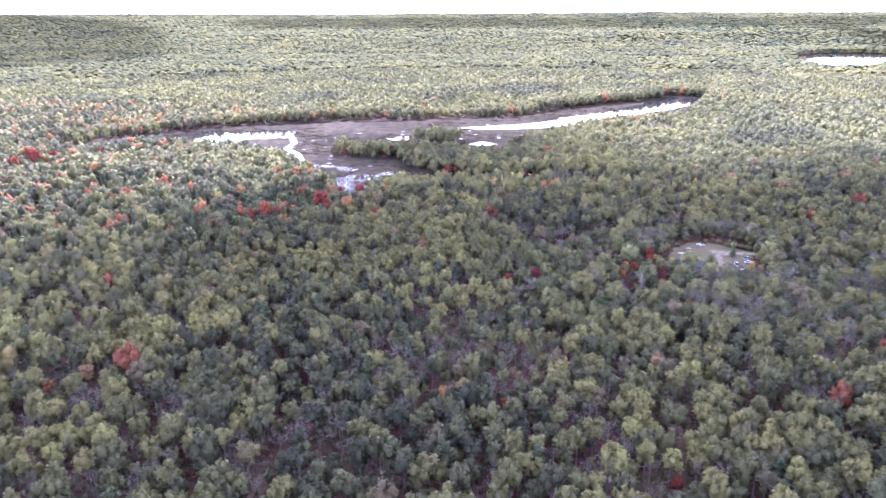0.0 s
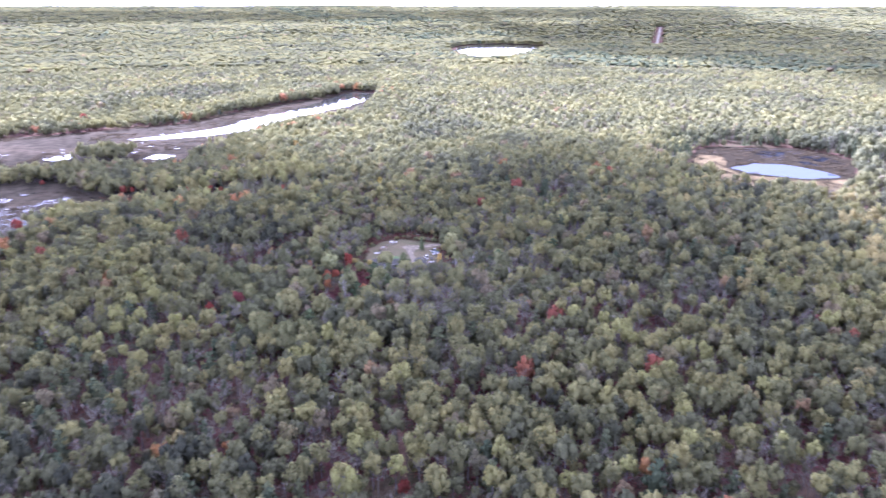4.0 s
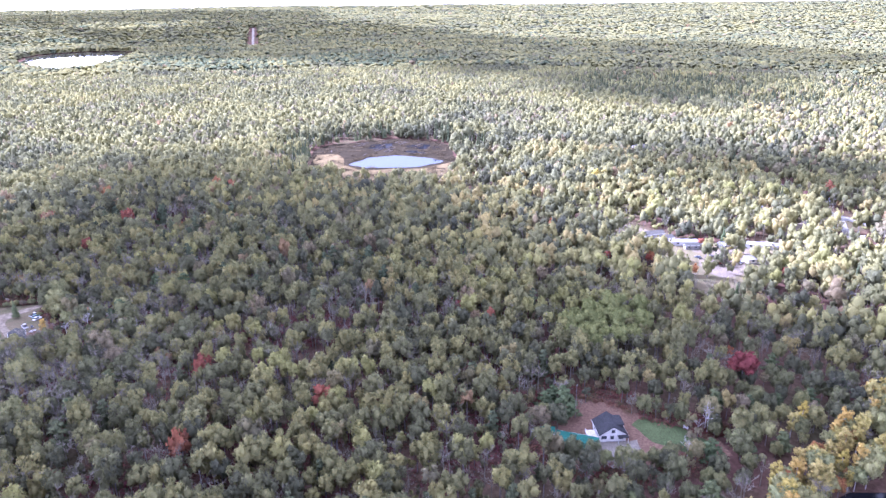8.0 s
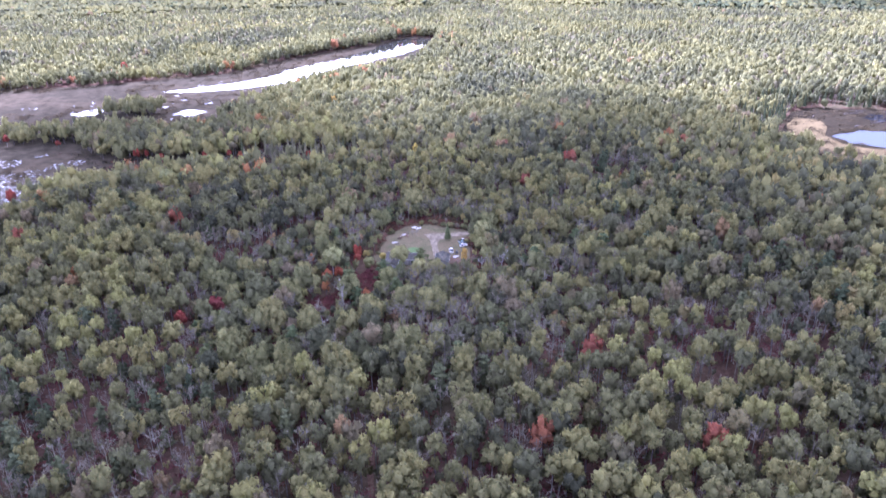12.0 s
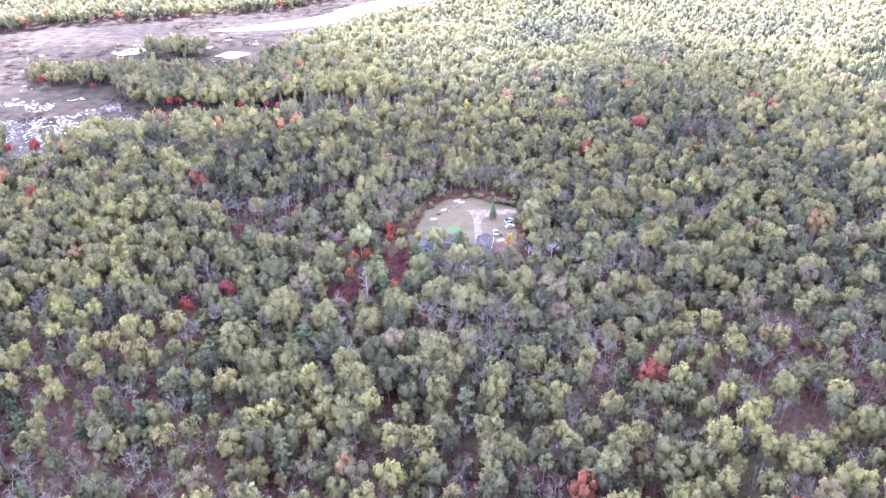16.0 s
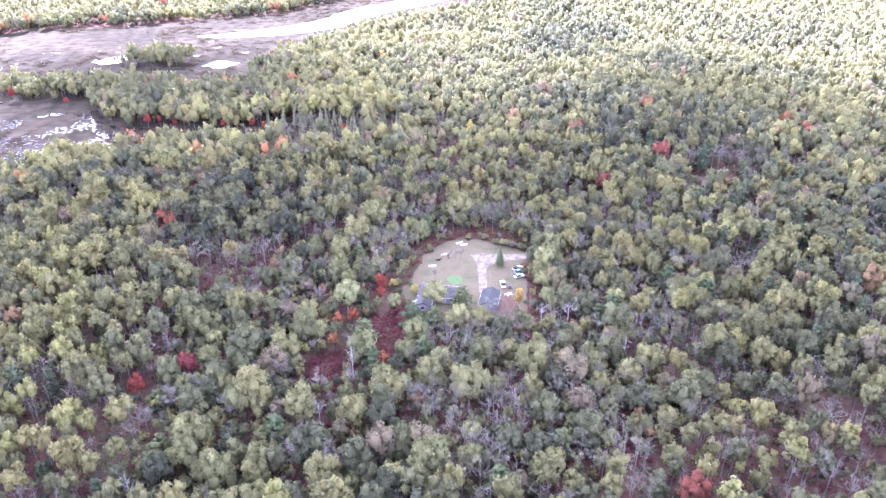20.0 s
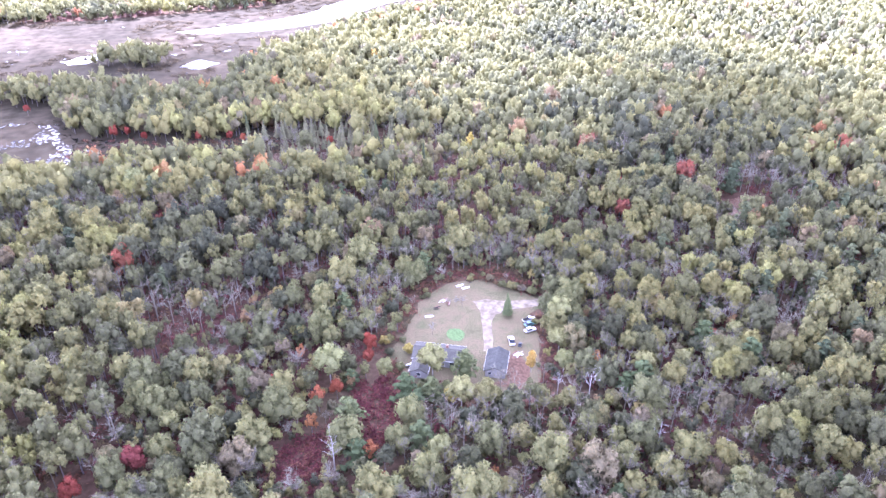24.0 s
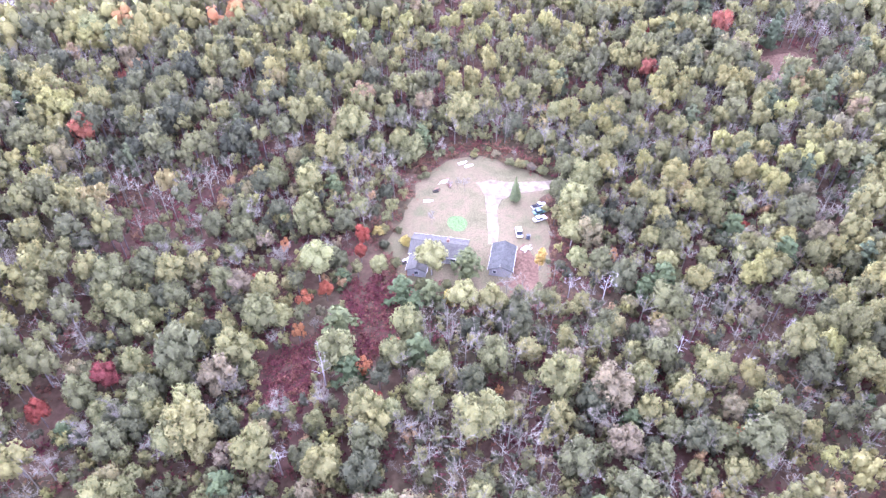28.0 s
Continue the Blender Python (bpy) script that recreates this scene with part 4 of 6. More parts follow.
for k in range(46):
    (ax, ay), (bx, by) = CLEARING[k % len(CLEARING)], CLEARING[(k + 1) % len(CLEARING)]
    t = edge_rng.uniform()
    away = Vector((by - ay, ax - bx)).normalized() * edge_rng.uniform(-1.2, 4.0)
    lx, ly = ax + (bx - ax) * t - away.x, ay + (by - ay) * t - away.y
    if off_line([(171, 367), (190, 367)], lx, ly) > 5 and not (lx < 120 and ly < 345) and ly > 332:
        FEATURES.append((("shrub", "thin", "shrub", "bare", "shrub")[k % 5], lx, ly, edge_rng.uniform(0.5, 0.95)))
for k in range(130):
    lx, ly = edge_rng.uniform(70, 152), edge_rng.uniform(502, 556)
    if inside(LARCH_STAND, lx, ly):
        FEATURES.append((("larch", "larch", "bare", "larch")[k % 4], lx, ly, edge_rng.uniform(0.75, 1.15)))
for k in range(70):
    t = edge_rng.uniform()
    FEATURES.append((("bare", "shrub", "larch", "bare", "thin")[k % 5], -4 + 92 * t, 531 + 10 * t + edge_rng.uniform(-9, 12), edge_rng.uniform(0.35, 0.65)))
for k in range(26):
    FEATURES.append((("thin", "oak", "thin", "pine", "bare")[k % 5], 205 + 31 * ((k * 5 % 26) + 0.5) / 26 + edge_rng.uniform(-1, 1), 107 + 13 * edge_rng.uniform() ** 0.6, edge_rng.uniform(0.7, 1.0)))
for k in range(9):
    FEATURES.append((("thin", "oak", "bare")[k % 3], 234 + 5 * edge_rng.uniform(), 61 + 4 * k, edge_rng.uniform(0.6, 0.9)))
for k in range(96):
    t = (k + 0.5) / 96
    lx, ly = 178 + 118 * t + rng.uniform(-3, 3), 76 - 34 * t + 13 * ((k * 7 % 5) / 2 - 1) + rng.uniform(-2, 2)
    if not inside(YARD, lx, ly):
        FEATURES.append((("oak", "thin", "oak", "pine", "oak", "thin", "oak")[k * 3 % 7], lx, ly, rng.uniform(0.62, 0.9)))
FX, FY = np.array([f[1] for f in FEATURES]), np.array([f[2] for f in FEATURES])


def closed(x, y, gap=2.5):
    """Where no tree stands."""
    c = np.zeros(x.shape, bool)
    for poly, g in ((CLEARING, gap - 1.6), (POND, 1), (FAR_LAKE, 12), (LAKE, gap), (YARD, gap - 1), (FAR_YARD, 2), (SANDY_GAP, 1), (CUT, 12)):
        c |= inside(poly, x, y) | (off_edge(poly, x, y) < g)
    c |= inside(MARSH_EDGE, x, y) & ~on_island(x, y)
    c |= inside(PATCH, x, y)
    c |= off_line([(160, 52), (205, 41), (240, 28), (292, 10)], x, y) < 6
    for k in range(len(FX)):
        c |= (np.abs(x - FX[k]) < 3.4) & (np.abs(y - FY[k]) < 3.4)
    c |= inside(VILLAGE, x, y) & (patches(x, y, 11, 31) < 0.74)
    for key, w in (("road", 8), ("lane", 6), ("track", 1.3), ("drive", 3.5), ("village_drive", 4)):
        c |= off_line(ROADS[key], x, y) < w
    return c


def sites(x0, x1, y0, y1, step, seed):
    r = np.random.default_rng(seed)
    gx, gy = np.meshgrid(np.arange(x0, x1, step), np.arange(y0, y1, step * 0.9), indexing="ij")
    gx = gx + (np.arange(gx.shape[1]) % 2) * step / 2
    x, y = gx.ravel() + r.uniform(-0.4, 0.4, gx.size) * step, gy.ravel() + r.uniform(-0.4, 0.4, gx.size) * step
    ok = ~closed(x, y)
    return x[ok], y[ok]


def ahead(x, y):
    b = np.degrees(np.arctan2(-(x + 10), y + 90))
    return (b < 42) & (b > -98)


def near_zone(x, y):
    return ((x > -150) & (x < 320) & (y > 128) & (y < 480) & (x > -150 - (y - 128) * 0.2)) | ((x > 120) & (x < 320) & (y > -10) & (y < 140))


def hidden(x, y):
    return np.hypot(x - 20, y - 20) < 125


def species(x, y, seed):
    """Kind of tree (0 leafy, 1 bare, 2 conifer), its colour and its height at each place."""
    r = np.random.default_rng(seed)
    n = len(x)
    u, w = r.uniform(size=n), r.uniform(size=n)
    stand = patches(x, y, 110, 11)
    tint = np.clip(0.15 + 0.34 * patches(x, y, 60, 13) + np.where(np.hypot(x, y) > 600, 0.26, 0.5) * (r.uniform(size=n) - 0.5) + 0.14 * (stand - 0.5), 0.0, 0.62)
    kind = np.zeros(n, int)
    p_bare = 0.16 + 0.46 * patches(x, y, 60, 17) ** 1.3
    kind[u < np.where(np.hypot(x, y) > 560, 0.25 * p_bare, p_bare)] = 1
    p_con = 0.02 + 0.22 * np.clip(patches(x, y, 130, 19) - 0.55, 0, 1) * 2
    kind[(u > 1 - p_con)] = 2
    tan = (w < np.where(np.hypot(x, y) > 700, 0.015, 0.06))
    tint[tan] = r.uniform(0.68, 0.8, tan.sum())
    hot = (w > 0.9955) & (y < 700) & (np.hypot(x, y) < 600)
    tint[hot] = r.uniform(0.82, 1.0, hot.sum())
    sw = inside(SWAMP, x, y)
    kind[sw & (u < 0.3)] = 2
    kind[sw & (u > 0.85)] = 1
    m = sw & (w < 0.12)
    tint[m] = r.uniform(0.7, 0.9, m.sum())
    edge = (off_edge(MARSH_EDGE, x, y) < 30)
    m = edge & (w < 0.12)
    tint[m] = r.uniform(0.7, 0.88, m.sum())
    kind[edge & (u < 0.1)] = 1
    m = (x < -230) & (y > 560) & (y < 1000) & (w < 0.25)
    tint[m] = r.uniform(0.66, 0.86, m.sum())
    warm = np.exp(-(((x - 150) / 170) ** 2 + ((y - 1330) / 90) ** 2)) + np.exp(-(((x - 1150) / 300) ** 2 + ((y - 130) / 120) ** 2)) + np.exp(-(((x - 880) / 160) ** 2 + ((y - 90) / 60) ** 2))
    m = (warm > 0.4) & (w < 0.4)
    tint[m] = r.uniform(0.5, 0.76, m.sum())
    m = (x > 330) & (x < 650) & (y > 40) & (y < 400) & (patches(x, y, 45, 71) > 0.35)
    kind[m & (u < 0.3)] = 1
    tint[m] = np.clip(tint[m] + 0.1, 0, 0.62)
    tint[m & (w < 0.16)] = 0.68
    for gx, gy, gr in GROVES:
        m = (np.hypot(x - gx, (y - gy)) < gr * r.uniform(0.8, 1.15, n))
        tint[m], kind[m] = r.uniform(0.46, 0.63, m.sum()), 0
    for gx, gy, gr in GREY_STANDS:
        m = np.hypot(x - gx, y - gy) < gr * (0.7 + 0.6 * w)
        kind[m & (u < 0.72)] = 1
    larches = inside(LARCH_STAND, x, y)
    kind[larches & (u < 0.75)] = 1
    pondside = off_edge(POND, x, y) < 40
    kind[pondside & ((y > 440) | (x > 590)) & (u < 0.45)] = 2
    kind[pondside & (u > 0.72)] = 1
    firs = (x > 1000) & (x < 1500) & (patches(x, y, 260, 23) > 0.5)
    kind[firs & (u < 0.55)] = 2
    height = 9.6 + 4.0 * patches(x, y, 90, 29) + r.normal(size=n) * 1.3 + 2.5 * patches(x, y, 320, 37)
    height[(kind == 1)] *= 0.97
    return kind, tint, height


def forest(name, x, y, seed, leafy, conifer, bare, trunk, spread=(0.17, 0.28), small=0.0):
    r = np.random.default_rng(seed)
    kind, tint, h = species(x, y, seed + 1)
    n = len(x)
    if bare is None:
        tint[kind == 1], kind[kind == 1] = 0.73, 0
    if small:
        low = r.uniform(size=n) < small
        h = np.where(low, h * r.uniform(0.45, 0.75, n), h)
    z = land(x, y)
    rad = h * r.uniform(*spread, n)
    deep = rad * r.uniform(1.15, 1.65, n)
    turn = r.uniform(0, 6.283, n)
    lean = r.normal(size=(n, 2)) * 0.3
    place = lambda g, up: np.stack([x[g] + lean[g, 0], y[g] + lean[g, 1], z[g] + up[g]], 1)
    root = lambda g: np.stack([x[g], y[g], z[g]], 1)
    three = lambda g, a, b: np.stack([a[g], a[g], b[g]], 1)
    g = kind == 0
    items = [(leafy, place(g, h - deep * 0.95), three(g, rad, deep), turn[g], tint[g])]
    if trunk:
        items.append(([trunk], root(g), three(g, h * 0.017, h - deep), turn[g], tint[g]))
    scatter(name, "mixed oak and maple woods in green, olive and early autumn colours", "forest", items, [LEAF, BARK])
    g = kind == 2
    scatter("conifer_stand", "dark green pines and firs among the oaks", "forest", [(conifer, root(g), three(g, h * r.uniform(0.8, 1.15, n), h * 1.02), turn[g], r.uniform(size=n)[g])], [NEEDLE_FAR, BARK])
    g = kind == 1
    items = [(bare or leafy, root(g), three(g, h * r.uniform(0.85, 1.3, n), h * 0.98), turn[g], tint[g])]
    if trunk:
        items.append(([trunk], root(g), three(g, h * 0.013, h * 0.8), turn[g], tint[g]))
    if g.any():
        scatter("bare_trees", "leafless grey trees among the oaks", "forest", items, [TWIGS, BARE])


def young_growth(x, y, seed, light=0.62, crowns=None):
    """The lower storey: saplings and small trees under and between the tall ones."""
    r = np.random.default_rng(seed)
    n = len(x)
    h = r.uniform(3.0, 7.5, n)
    tint = np.clip(r.uniform(0.0, light, n) + np.where(r.uniform(size=n) < 0.22, 0.28, 0), 0, 0.8)
    rad = h * r.uniform(0.2, 0.3, n)
    g = r.uniform(size=n) < 0.78
    scatter("young_growth", "saplings and small dull-green trees under the tall oaks", "forest", [(crowns or LOW, np.stack([x, y, h - rad * 1.3], 1)[g], np.stack([rad, rad, rad * 1.25], 1)[g], x[g], tint[g])], [LEAF, BARK])
    g = ~g
    scatter("bare_saplings", "leafless grey saplings under the tall oaks", "forest", [(BRANCHES_MID, np.stack([x, y, 0 * x], 1)[g], np.stack([h, h, h], 1)[g] * 1.15, x[g], tint[g])], [TWIGS, BARE])


# woods by distance from the path
NX, NY = sites(-240, 330, -10, 490, 5.0, 101)
g = near_zone(NX, NY) & ~hidden(NX, NY) & ahead(NX, NY)
hero_sites = g & inside(HERO, NX, NY)
g &= ~hero_sites
HX, HY = NX[hero_sites], NY[hero_sites]
forest("near_woods", NX[g], NY[g], 201, NEAR + NEAR_THIN[:1], PINE, BRANCHES, TRUNK, (0.175, 0.295), small=0.3)
x, y = sites(-160, 330, 110, 480, 7.0, 151)
g = near_zone(x, y) & ~hidden(x, y) & ahead(x, y)
young_growth(x[g], y[g], 152, 0.35)
x, y = sites(20, 240, 250, 410, 3.7, 153)
g = inside(HERO, x, y)
young_growth(x[g], y[g], 154, 0.62, SAPLING)
x, y = sites(-600, 760, -120, 760, 6.6, 102)
g = ~near_zone(x, y) & ahead(x, y) & ~hidden(x, y) & (off_line(PATH_LINE, x, y) < 540)
MX, MY = sites(-600, 460, 540, 1200, 6.8, 107)
m = (off_edge(MARSH_EDGE, MX, MY) < 42) & (off_line(PATH_LINE, MX, MY) >= 540)
MX, MY = MX[m], MY[m]
px, py = sites(380, 720, 340, 620, 6.6, 117)
m = (off_edge(POND, px, py) < 60) & (off_line(PATH_LINE, px, py) >= 540)
MX, MY = np.concatenate([MX, px[m]]), np.concatenate([MY, py[m]])
forest("middle_woods", np.concatenate([x[g], MX]), np.concatenate([y[g], MY]), 202, MID, PINE_MID, BRANCHES_MID, TRUNK_MID, (0.25, 0.4), small=0.2)
x, y = sites(-600, 760, -120, 760, 7.4, 108)
g = ~near_zone(x, y) & ahead(x, y) & ~hidden(x, y) & (off_line(PATH_LINE, x, y) < 540)
g &= ~((y > 520) & ((off_edge(MARSH_EDGE, x, y) < 9) | (off_edge(ISLAND, x, y) < 9) | (off_edge(ISLET, x, y) < 9)))
x, y = x[g], y[g]
r = np.random.default_rng(109)
h, w = r.uniform(3.5, 7.5, len(x)), r.uniform(2.0, 3.6, len(x))
scatter("young_growth", "saplings and brush between the tall trees", "forest", [(BRUSHY, np.stack([x, y, h * 0.55], 1), np.stack([w * 0.8, w * 0.8, h * 0.5], 1), x, np.clip(r.uniform(0.02, 0.62, len(x)) + np.where(r.uniform(size=len(x)) < 0.2, 0.3, 0), 0, 0.8))], [LEAF, LEAF])
x, y = sites(-1500, 1800, -300, 1800, 9.3, 103)
d = off_line(PATH_LINE, x, y)
g = ahead(x, y) & (d >= 540) & (d < 1400) & ~((off_edge(MARSH_EDGE, x, y) < 42) & (y > 540) & (x > -600)) & (off_edge(POND, x, y) >= 60)
forest("distant_woods", x[g], y[g], 203, FAR, SPIRE, None, None, (0.34, 0.5))
for step, lo, hi, seed, size in ((12.0, 1400, 2500, 104, 6.8), (20.5, 2500, 4700, 105, 11.0)):
    x, y = sites(-3600, 4800, -900, 4900, step, seed)
    d = off_line(PATH_LINE, x, y)
    g = ahead(x, y) & (d >= lo) & (d < hi)
    x, y = x[g], y[g]
    r = np.random.default_rng(seed)
    kind, tint, h = species(x, y, seed)
    z = land(x, y)
    w = size * r.uniform(0.9, 1.3, len(x))
    for k, (nm, lab, m) in enumerate((("far_woods", "wooded plain reaching to the horizon", LEAF), ("far_conifers", "dark conifers in the far woods", NEEDLE_FAR))):
        q = (kind == 2) == bool(k)
        scatter(nm, lab, "forest", [(LOOSE, np.stack([x, y, z], 1)[q], np.stack([w, w, h * 1.2], 1)[q], r.uniform(0, 6.28, len(x))[q], tint[q])], [m, m])
# the woods behind and below the camera, never seen closely
x, y = sites(-150, 190, -150, 190, 5.6, 116)
g = np.hypot(x - 20, y - 20) < 165
g &= hidden(x, y) | ~ahead(x, y)
forest("under_woods", x[g], y[g], 206, MID, PINE_MID, BRANCHES_MID, TRUNK_MID, (0.22, 0.31), small=0.15)
x, y = sites(-900, 900, -900, 900, 13.0, 106)
g = ~ahead(x, y) & (np.hypot(x - 20, y - 20) >= 165) & (np.hypot(x, y) < 850)
x, y = x[g], y[g]
kind, tint, h = species(x, y, 77)
scatter("outer_woods", "oak woods round the edge of the place", "forest", [(LOOSE, np.stack([x, y, 0 * x], 1), np.stack([0 * x + 8.0, 0 * x + 8.0, h], 1), x * 0.7, tint)], [LEAF, LEAF])


# ---------------------------------------------------------------- single trees round the clearing
def mesh_of(name, shape, scale, mats):
    v, t, m, soft = shape
    return tri_mesh(name, v * np.asarray(scale, float), t, mats, None, m, unit(soft / np.asarray(scale, float)))


def tree_kind(name, crowns, leaf, bark, height, radius, label, category, low=0.95, part_name="crown", tall=1.0):
    """Models of one kind of tree: a root with trunk and crown as parts, one for each crown shape."""
    models = []
    for k, c in enumerate(crowns):
        root = tagged(new(name), label, category)
        trunk = new("trunk", mesh_of("trunk", TRUNK, (height * 0.017, height * 0.017, height - radius * tall), [bark, bark]))
        crown = new(part_name, mesh_of(part_name, c, (radius, radius, radius * tall), [leaf, bark]))
        trunk.parent = crown.parent = root
        crown.location = (0, 0, height - radius * tall * low)
        models.append(root)
    return models


def rooted_kind(name, crowns, leaf, bark, height, wide, label, category, part_name):
    models = []
    for c in crowns:
        root = tagged(new(name), label, category)
        trunk = new("trunk", mesh_of("trunk", TRUNK, (height * 0.014, height * 0.014, height * 0.8), [bark, bark]))
        crown = new(part_name, mesh_of(part_name, c, (height * wide, height * wide, height), [leaf, bark]))
        trunk.parent = crown.parent = root
        models.append(root)
    return models


KINDS = {
    "oak": tree_kind("oak_tree", FULL, LEAF_OAK, BARK, 13.0, 4.2, "oak with a rounded olive-green autumn crown", "tree", tall=1.35),
    "thin": tree_kind("young_oak", NEAR_THIN, LEAF_OAK, BARK, 10.0, 2.6, "slender young oak with a thin dull-green crown", "tree", tall=1.15),
    "red": tree_kind("red_maple", FULL[:3], LEAF_RED, BARK, 7.5, 1.9, "small maple in bright red autumn leaf", "tree", tall=1.35),
    "orange": tree_kind("orange_maple", NEAR_THIN[:2], LEAF_ORANGE, BARK, 8.0, 1.9, "small maple in orange autumn leaf", "tree", tall=1.45),
    "yellow": tree_kind("yellow_aspen", OVAL, LEAF_YELLOW, BIRCH, 13.0, 3.1, "aspen in yellow autumn leaf with a pale trunk", "tree", 1.5),
    "bush": tree_kind("yellow_bush", FULL[4:6], LEAF_YELLOW, BARK, 4.6, 2.2, "low bush in yellow autumn leaf", "bush", tall=0.9),
    "shrub": tree_kind("green_shrub", FULL[3:5], LEAF_OAK, BARK, 3.4, 2.0, "low green shrub at the edge of the clearing", "bush", tall=0.8),
    "green": tree_kind("green_maple", FULL[1:4], LEAF_GREEN, BARK, 14.5, 4.0, "large maple still in fresh green leaf", "tree", tall=1.3),
    "lime": tree_kind("pale_green_maple", FULL[1:4], LEAF_LIME, BIRCH, 14.0, 4.6, "tall maple with a pale yellow-green crown", "tree", tall=1.1),
    "maroon": tree_kind("maroon_oak", FULL[5:7], LEAF_MAROON, BARK, 12.0, 3.7, "oak with a dark maroon crown", "tree"),
    "pine": rooted_kind("white_pine", PINE, NEEDLE, BARK, 11.0, 1.5, "white pine with blue-green boughs", "tree", "crown"),
    "larch": rooted_kind("larch", LARCH, LEAF_LARCH, BARE, 10.0, 1.0, "slender pale grey-green larch beside the marsh", "tree", "crown"),
    "spruce": rooted_kind("spruce", SPRUCE, NEEDLE, BARK, 10.0, 0.95, "single narrow dark spruce on the lawn", "tree", "crown"),
    "bare": rooted_kind("bare_tree", BRANCHES_FULL, TWIGS, BARE, 12.5, 1.15, "leafless tree with pale grey branches", "tree", "crown"),
    "dead": rooted_kind("dead_tree", BRANCHES[:2], BIRCH, BIRCH, 11.0, 1.0, "dead pale tree with broken white limbs", "tree", "crown"),
}
used = {}


def plant(kind, x, y, size=1.0, turn=None, tall=1.0):
    models = KINDS[kind]
    k = used.get(kind, 0)
    used[kind] = k + 1
    m = pose(x, y, float(land(np.float64(x), np.float64(y))), 0, 0, rng.uniform(0, 360) if turn is None else turn) @ Matrix.Diagonal((size, size, size * tall, 1))
    if k < len(models):
        models[k].matrix_basis = m
        tagged(models[k], group=kind + " trees of the forest")
        return models[k]
    return copy_thing(models[k % len(models)], m)


for kind, px, py, size in FEATURES:
    plant(kind, px, py, size)
kind, tint, h = species(HX, HY, 311)
more_bare, more_oaks = [], []
for k in range(len(HX)):
    if np.hypot(FX - HX[k], FY - HY[k]).min() < 3.2:
        continue
    u = rng.uniform()
    if kind[k] == 1 and used.get("bare", 0) >= 290:
        more_bare.append((HX[k], HY[k], h[k]))
    elif kind[k] == 1:
        plant("dead" if u < 0.04 else "bare", HX[k], HY[k], h[k] / 12.5)
    elif kind[k] == 2:
        plant("pine", HX[k], HY[k], h[k] / 12.5 * rng.uniform(0.6, 1.0))
    elif tint[k] > 0.82 and u < 0.8:
        plant("red" if u < 0.4 else "orange", HX[k], HY[k], rng.uniform(0.7, 1.1))
    elif tint[k] > 0.93:
        plant("maroon", HX[k], HY[k], rng.uniform(0.7, 1.0))
    elif u < 0.3:
        plant("thin", HX[k], HY[k], rng.uniform(0.75, 1.2))
    elif u > 0.95:
        plant("lime", HX[k], HY[k], rng.uniform(0.6, 0.8))
    elif used.get("oak", 0) >= 280:
        more_oaks.append((HX[k], HY[k], h[k], tint[k]))
    else:
        plant("oak", HX[k], HY[k], h[k] / 13.0 * rng.uniform(0.6, 1.15))


if more_oaks:
    q = np.array(more_oaks)
    rad = q[:, 2] * rng.uniform(0.2, 0.27, len(q))
    scatter("near_woods", "oaks with rounded olive-green autumn crowns", "forest", [(FULL, np.stack([q[:, 0], q[:, 1], q[:, 2] - rad * 1.3], 1), np.stack([rad, rad, rad * 1.35], 1), q[:, 0], q[:, 3]),
            ([TRUNK], np.stack([q[:, 0], q[:, 1], 0 * rad], 1), np.stack([q[:, 2] * 0.017, q[:, 2] * 0.017, q[:, 2] - rad * 1.3], 1), q[:, 0], q[:, 3])], [LEAF, BARK])
if more_bare:
    q = np.array(more_bare)
    scatter("bare_trees", "leafless grey trees among the oaks", "forest", [(BRANCHES, np.stack([q[:, 0], q[:, 1], 0 * q[:, 0]], 1), np.stack([q[:, 2] * 1.1, q[:, 2] * 1.1, q[:, 2]], 1), q[:, 0], 0 * q[:, 0]),
            ([TRUNK], np.stack([q[:, 0], q[:, 1], 0 * q[:, 0]], 1), np.stack([q[:, 2] * 0.013, q[:, 2] * 0.013, q[:, 2] * 0.8], 1), q[:, 0], 0 * q[:, 0])], [TWIGS, BARE])


# ---------------------------------------------------------------- undergrowth
def brush_tuft(seed, n, size):
    r, s = np.random.default_rng(seed), Shape()
    for _ in range(n):
        d = r.normal(size=3) * (0.6, 0.6, 0.3)
        s.leaf(d + (0, 0, 0.45), r.normal(size=3) * 0.7 + (0, 0, 0.9), size, r)
    return s.done()


TUFTS = [brush_tuft(k, 26, 0.26) for k in range(4)]
x, y = sites(-150, 330, 120, 480, 4.6, 120)
g = near_zone(x, y) & ~hidden(x, y) & (patches(x, y, 34, 41) > 0.3)
x, y = x[g], y[g]
px, py = rng.uniform(75, 116, 1500), rng.uniform(300, 344, 1500)
q = inside(PATCH, px, py)
px, py = px[q], py[q]
cx, cy = rng.uniform(110, 182, 1400), rng.uniform(312, 396, 1400)
q = ~inside(CLEARING, cx, cy) & (off_edge(CLEARING, cx, cy) < 7) & (off_line([(171, 367), (190, 367)], cx, cy) > 4)
cx, cy = cx[q], cy[q]
ux, uy = rng.uniform(185, 250, 1600), rng.uniform(62, 128, 1600)
q = (off_edge(YARD, ux, uy) < np.where(inside(YARD, ux, uy), 3.0, 9.0)) & (off_line([(207, 119), (212, 99), (206, 80)], ux, uy) > 5)
cx, cy = np.concatenate([cx, ux[q]]), np.concatenate([cy, uy[q]])
vx, vy = rng.uniform(-30, 100, 1100), rng.uniform(505, 580, 1100)
q = inside(MARSH_EDGE, vx, vy) & ~on_island(vx, vy) & (rng.uniform(-25, 20, 1100) < vx)
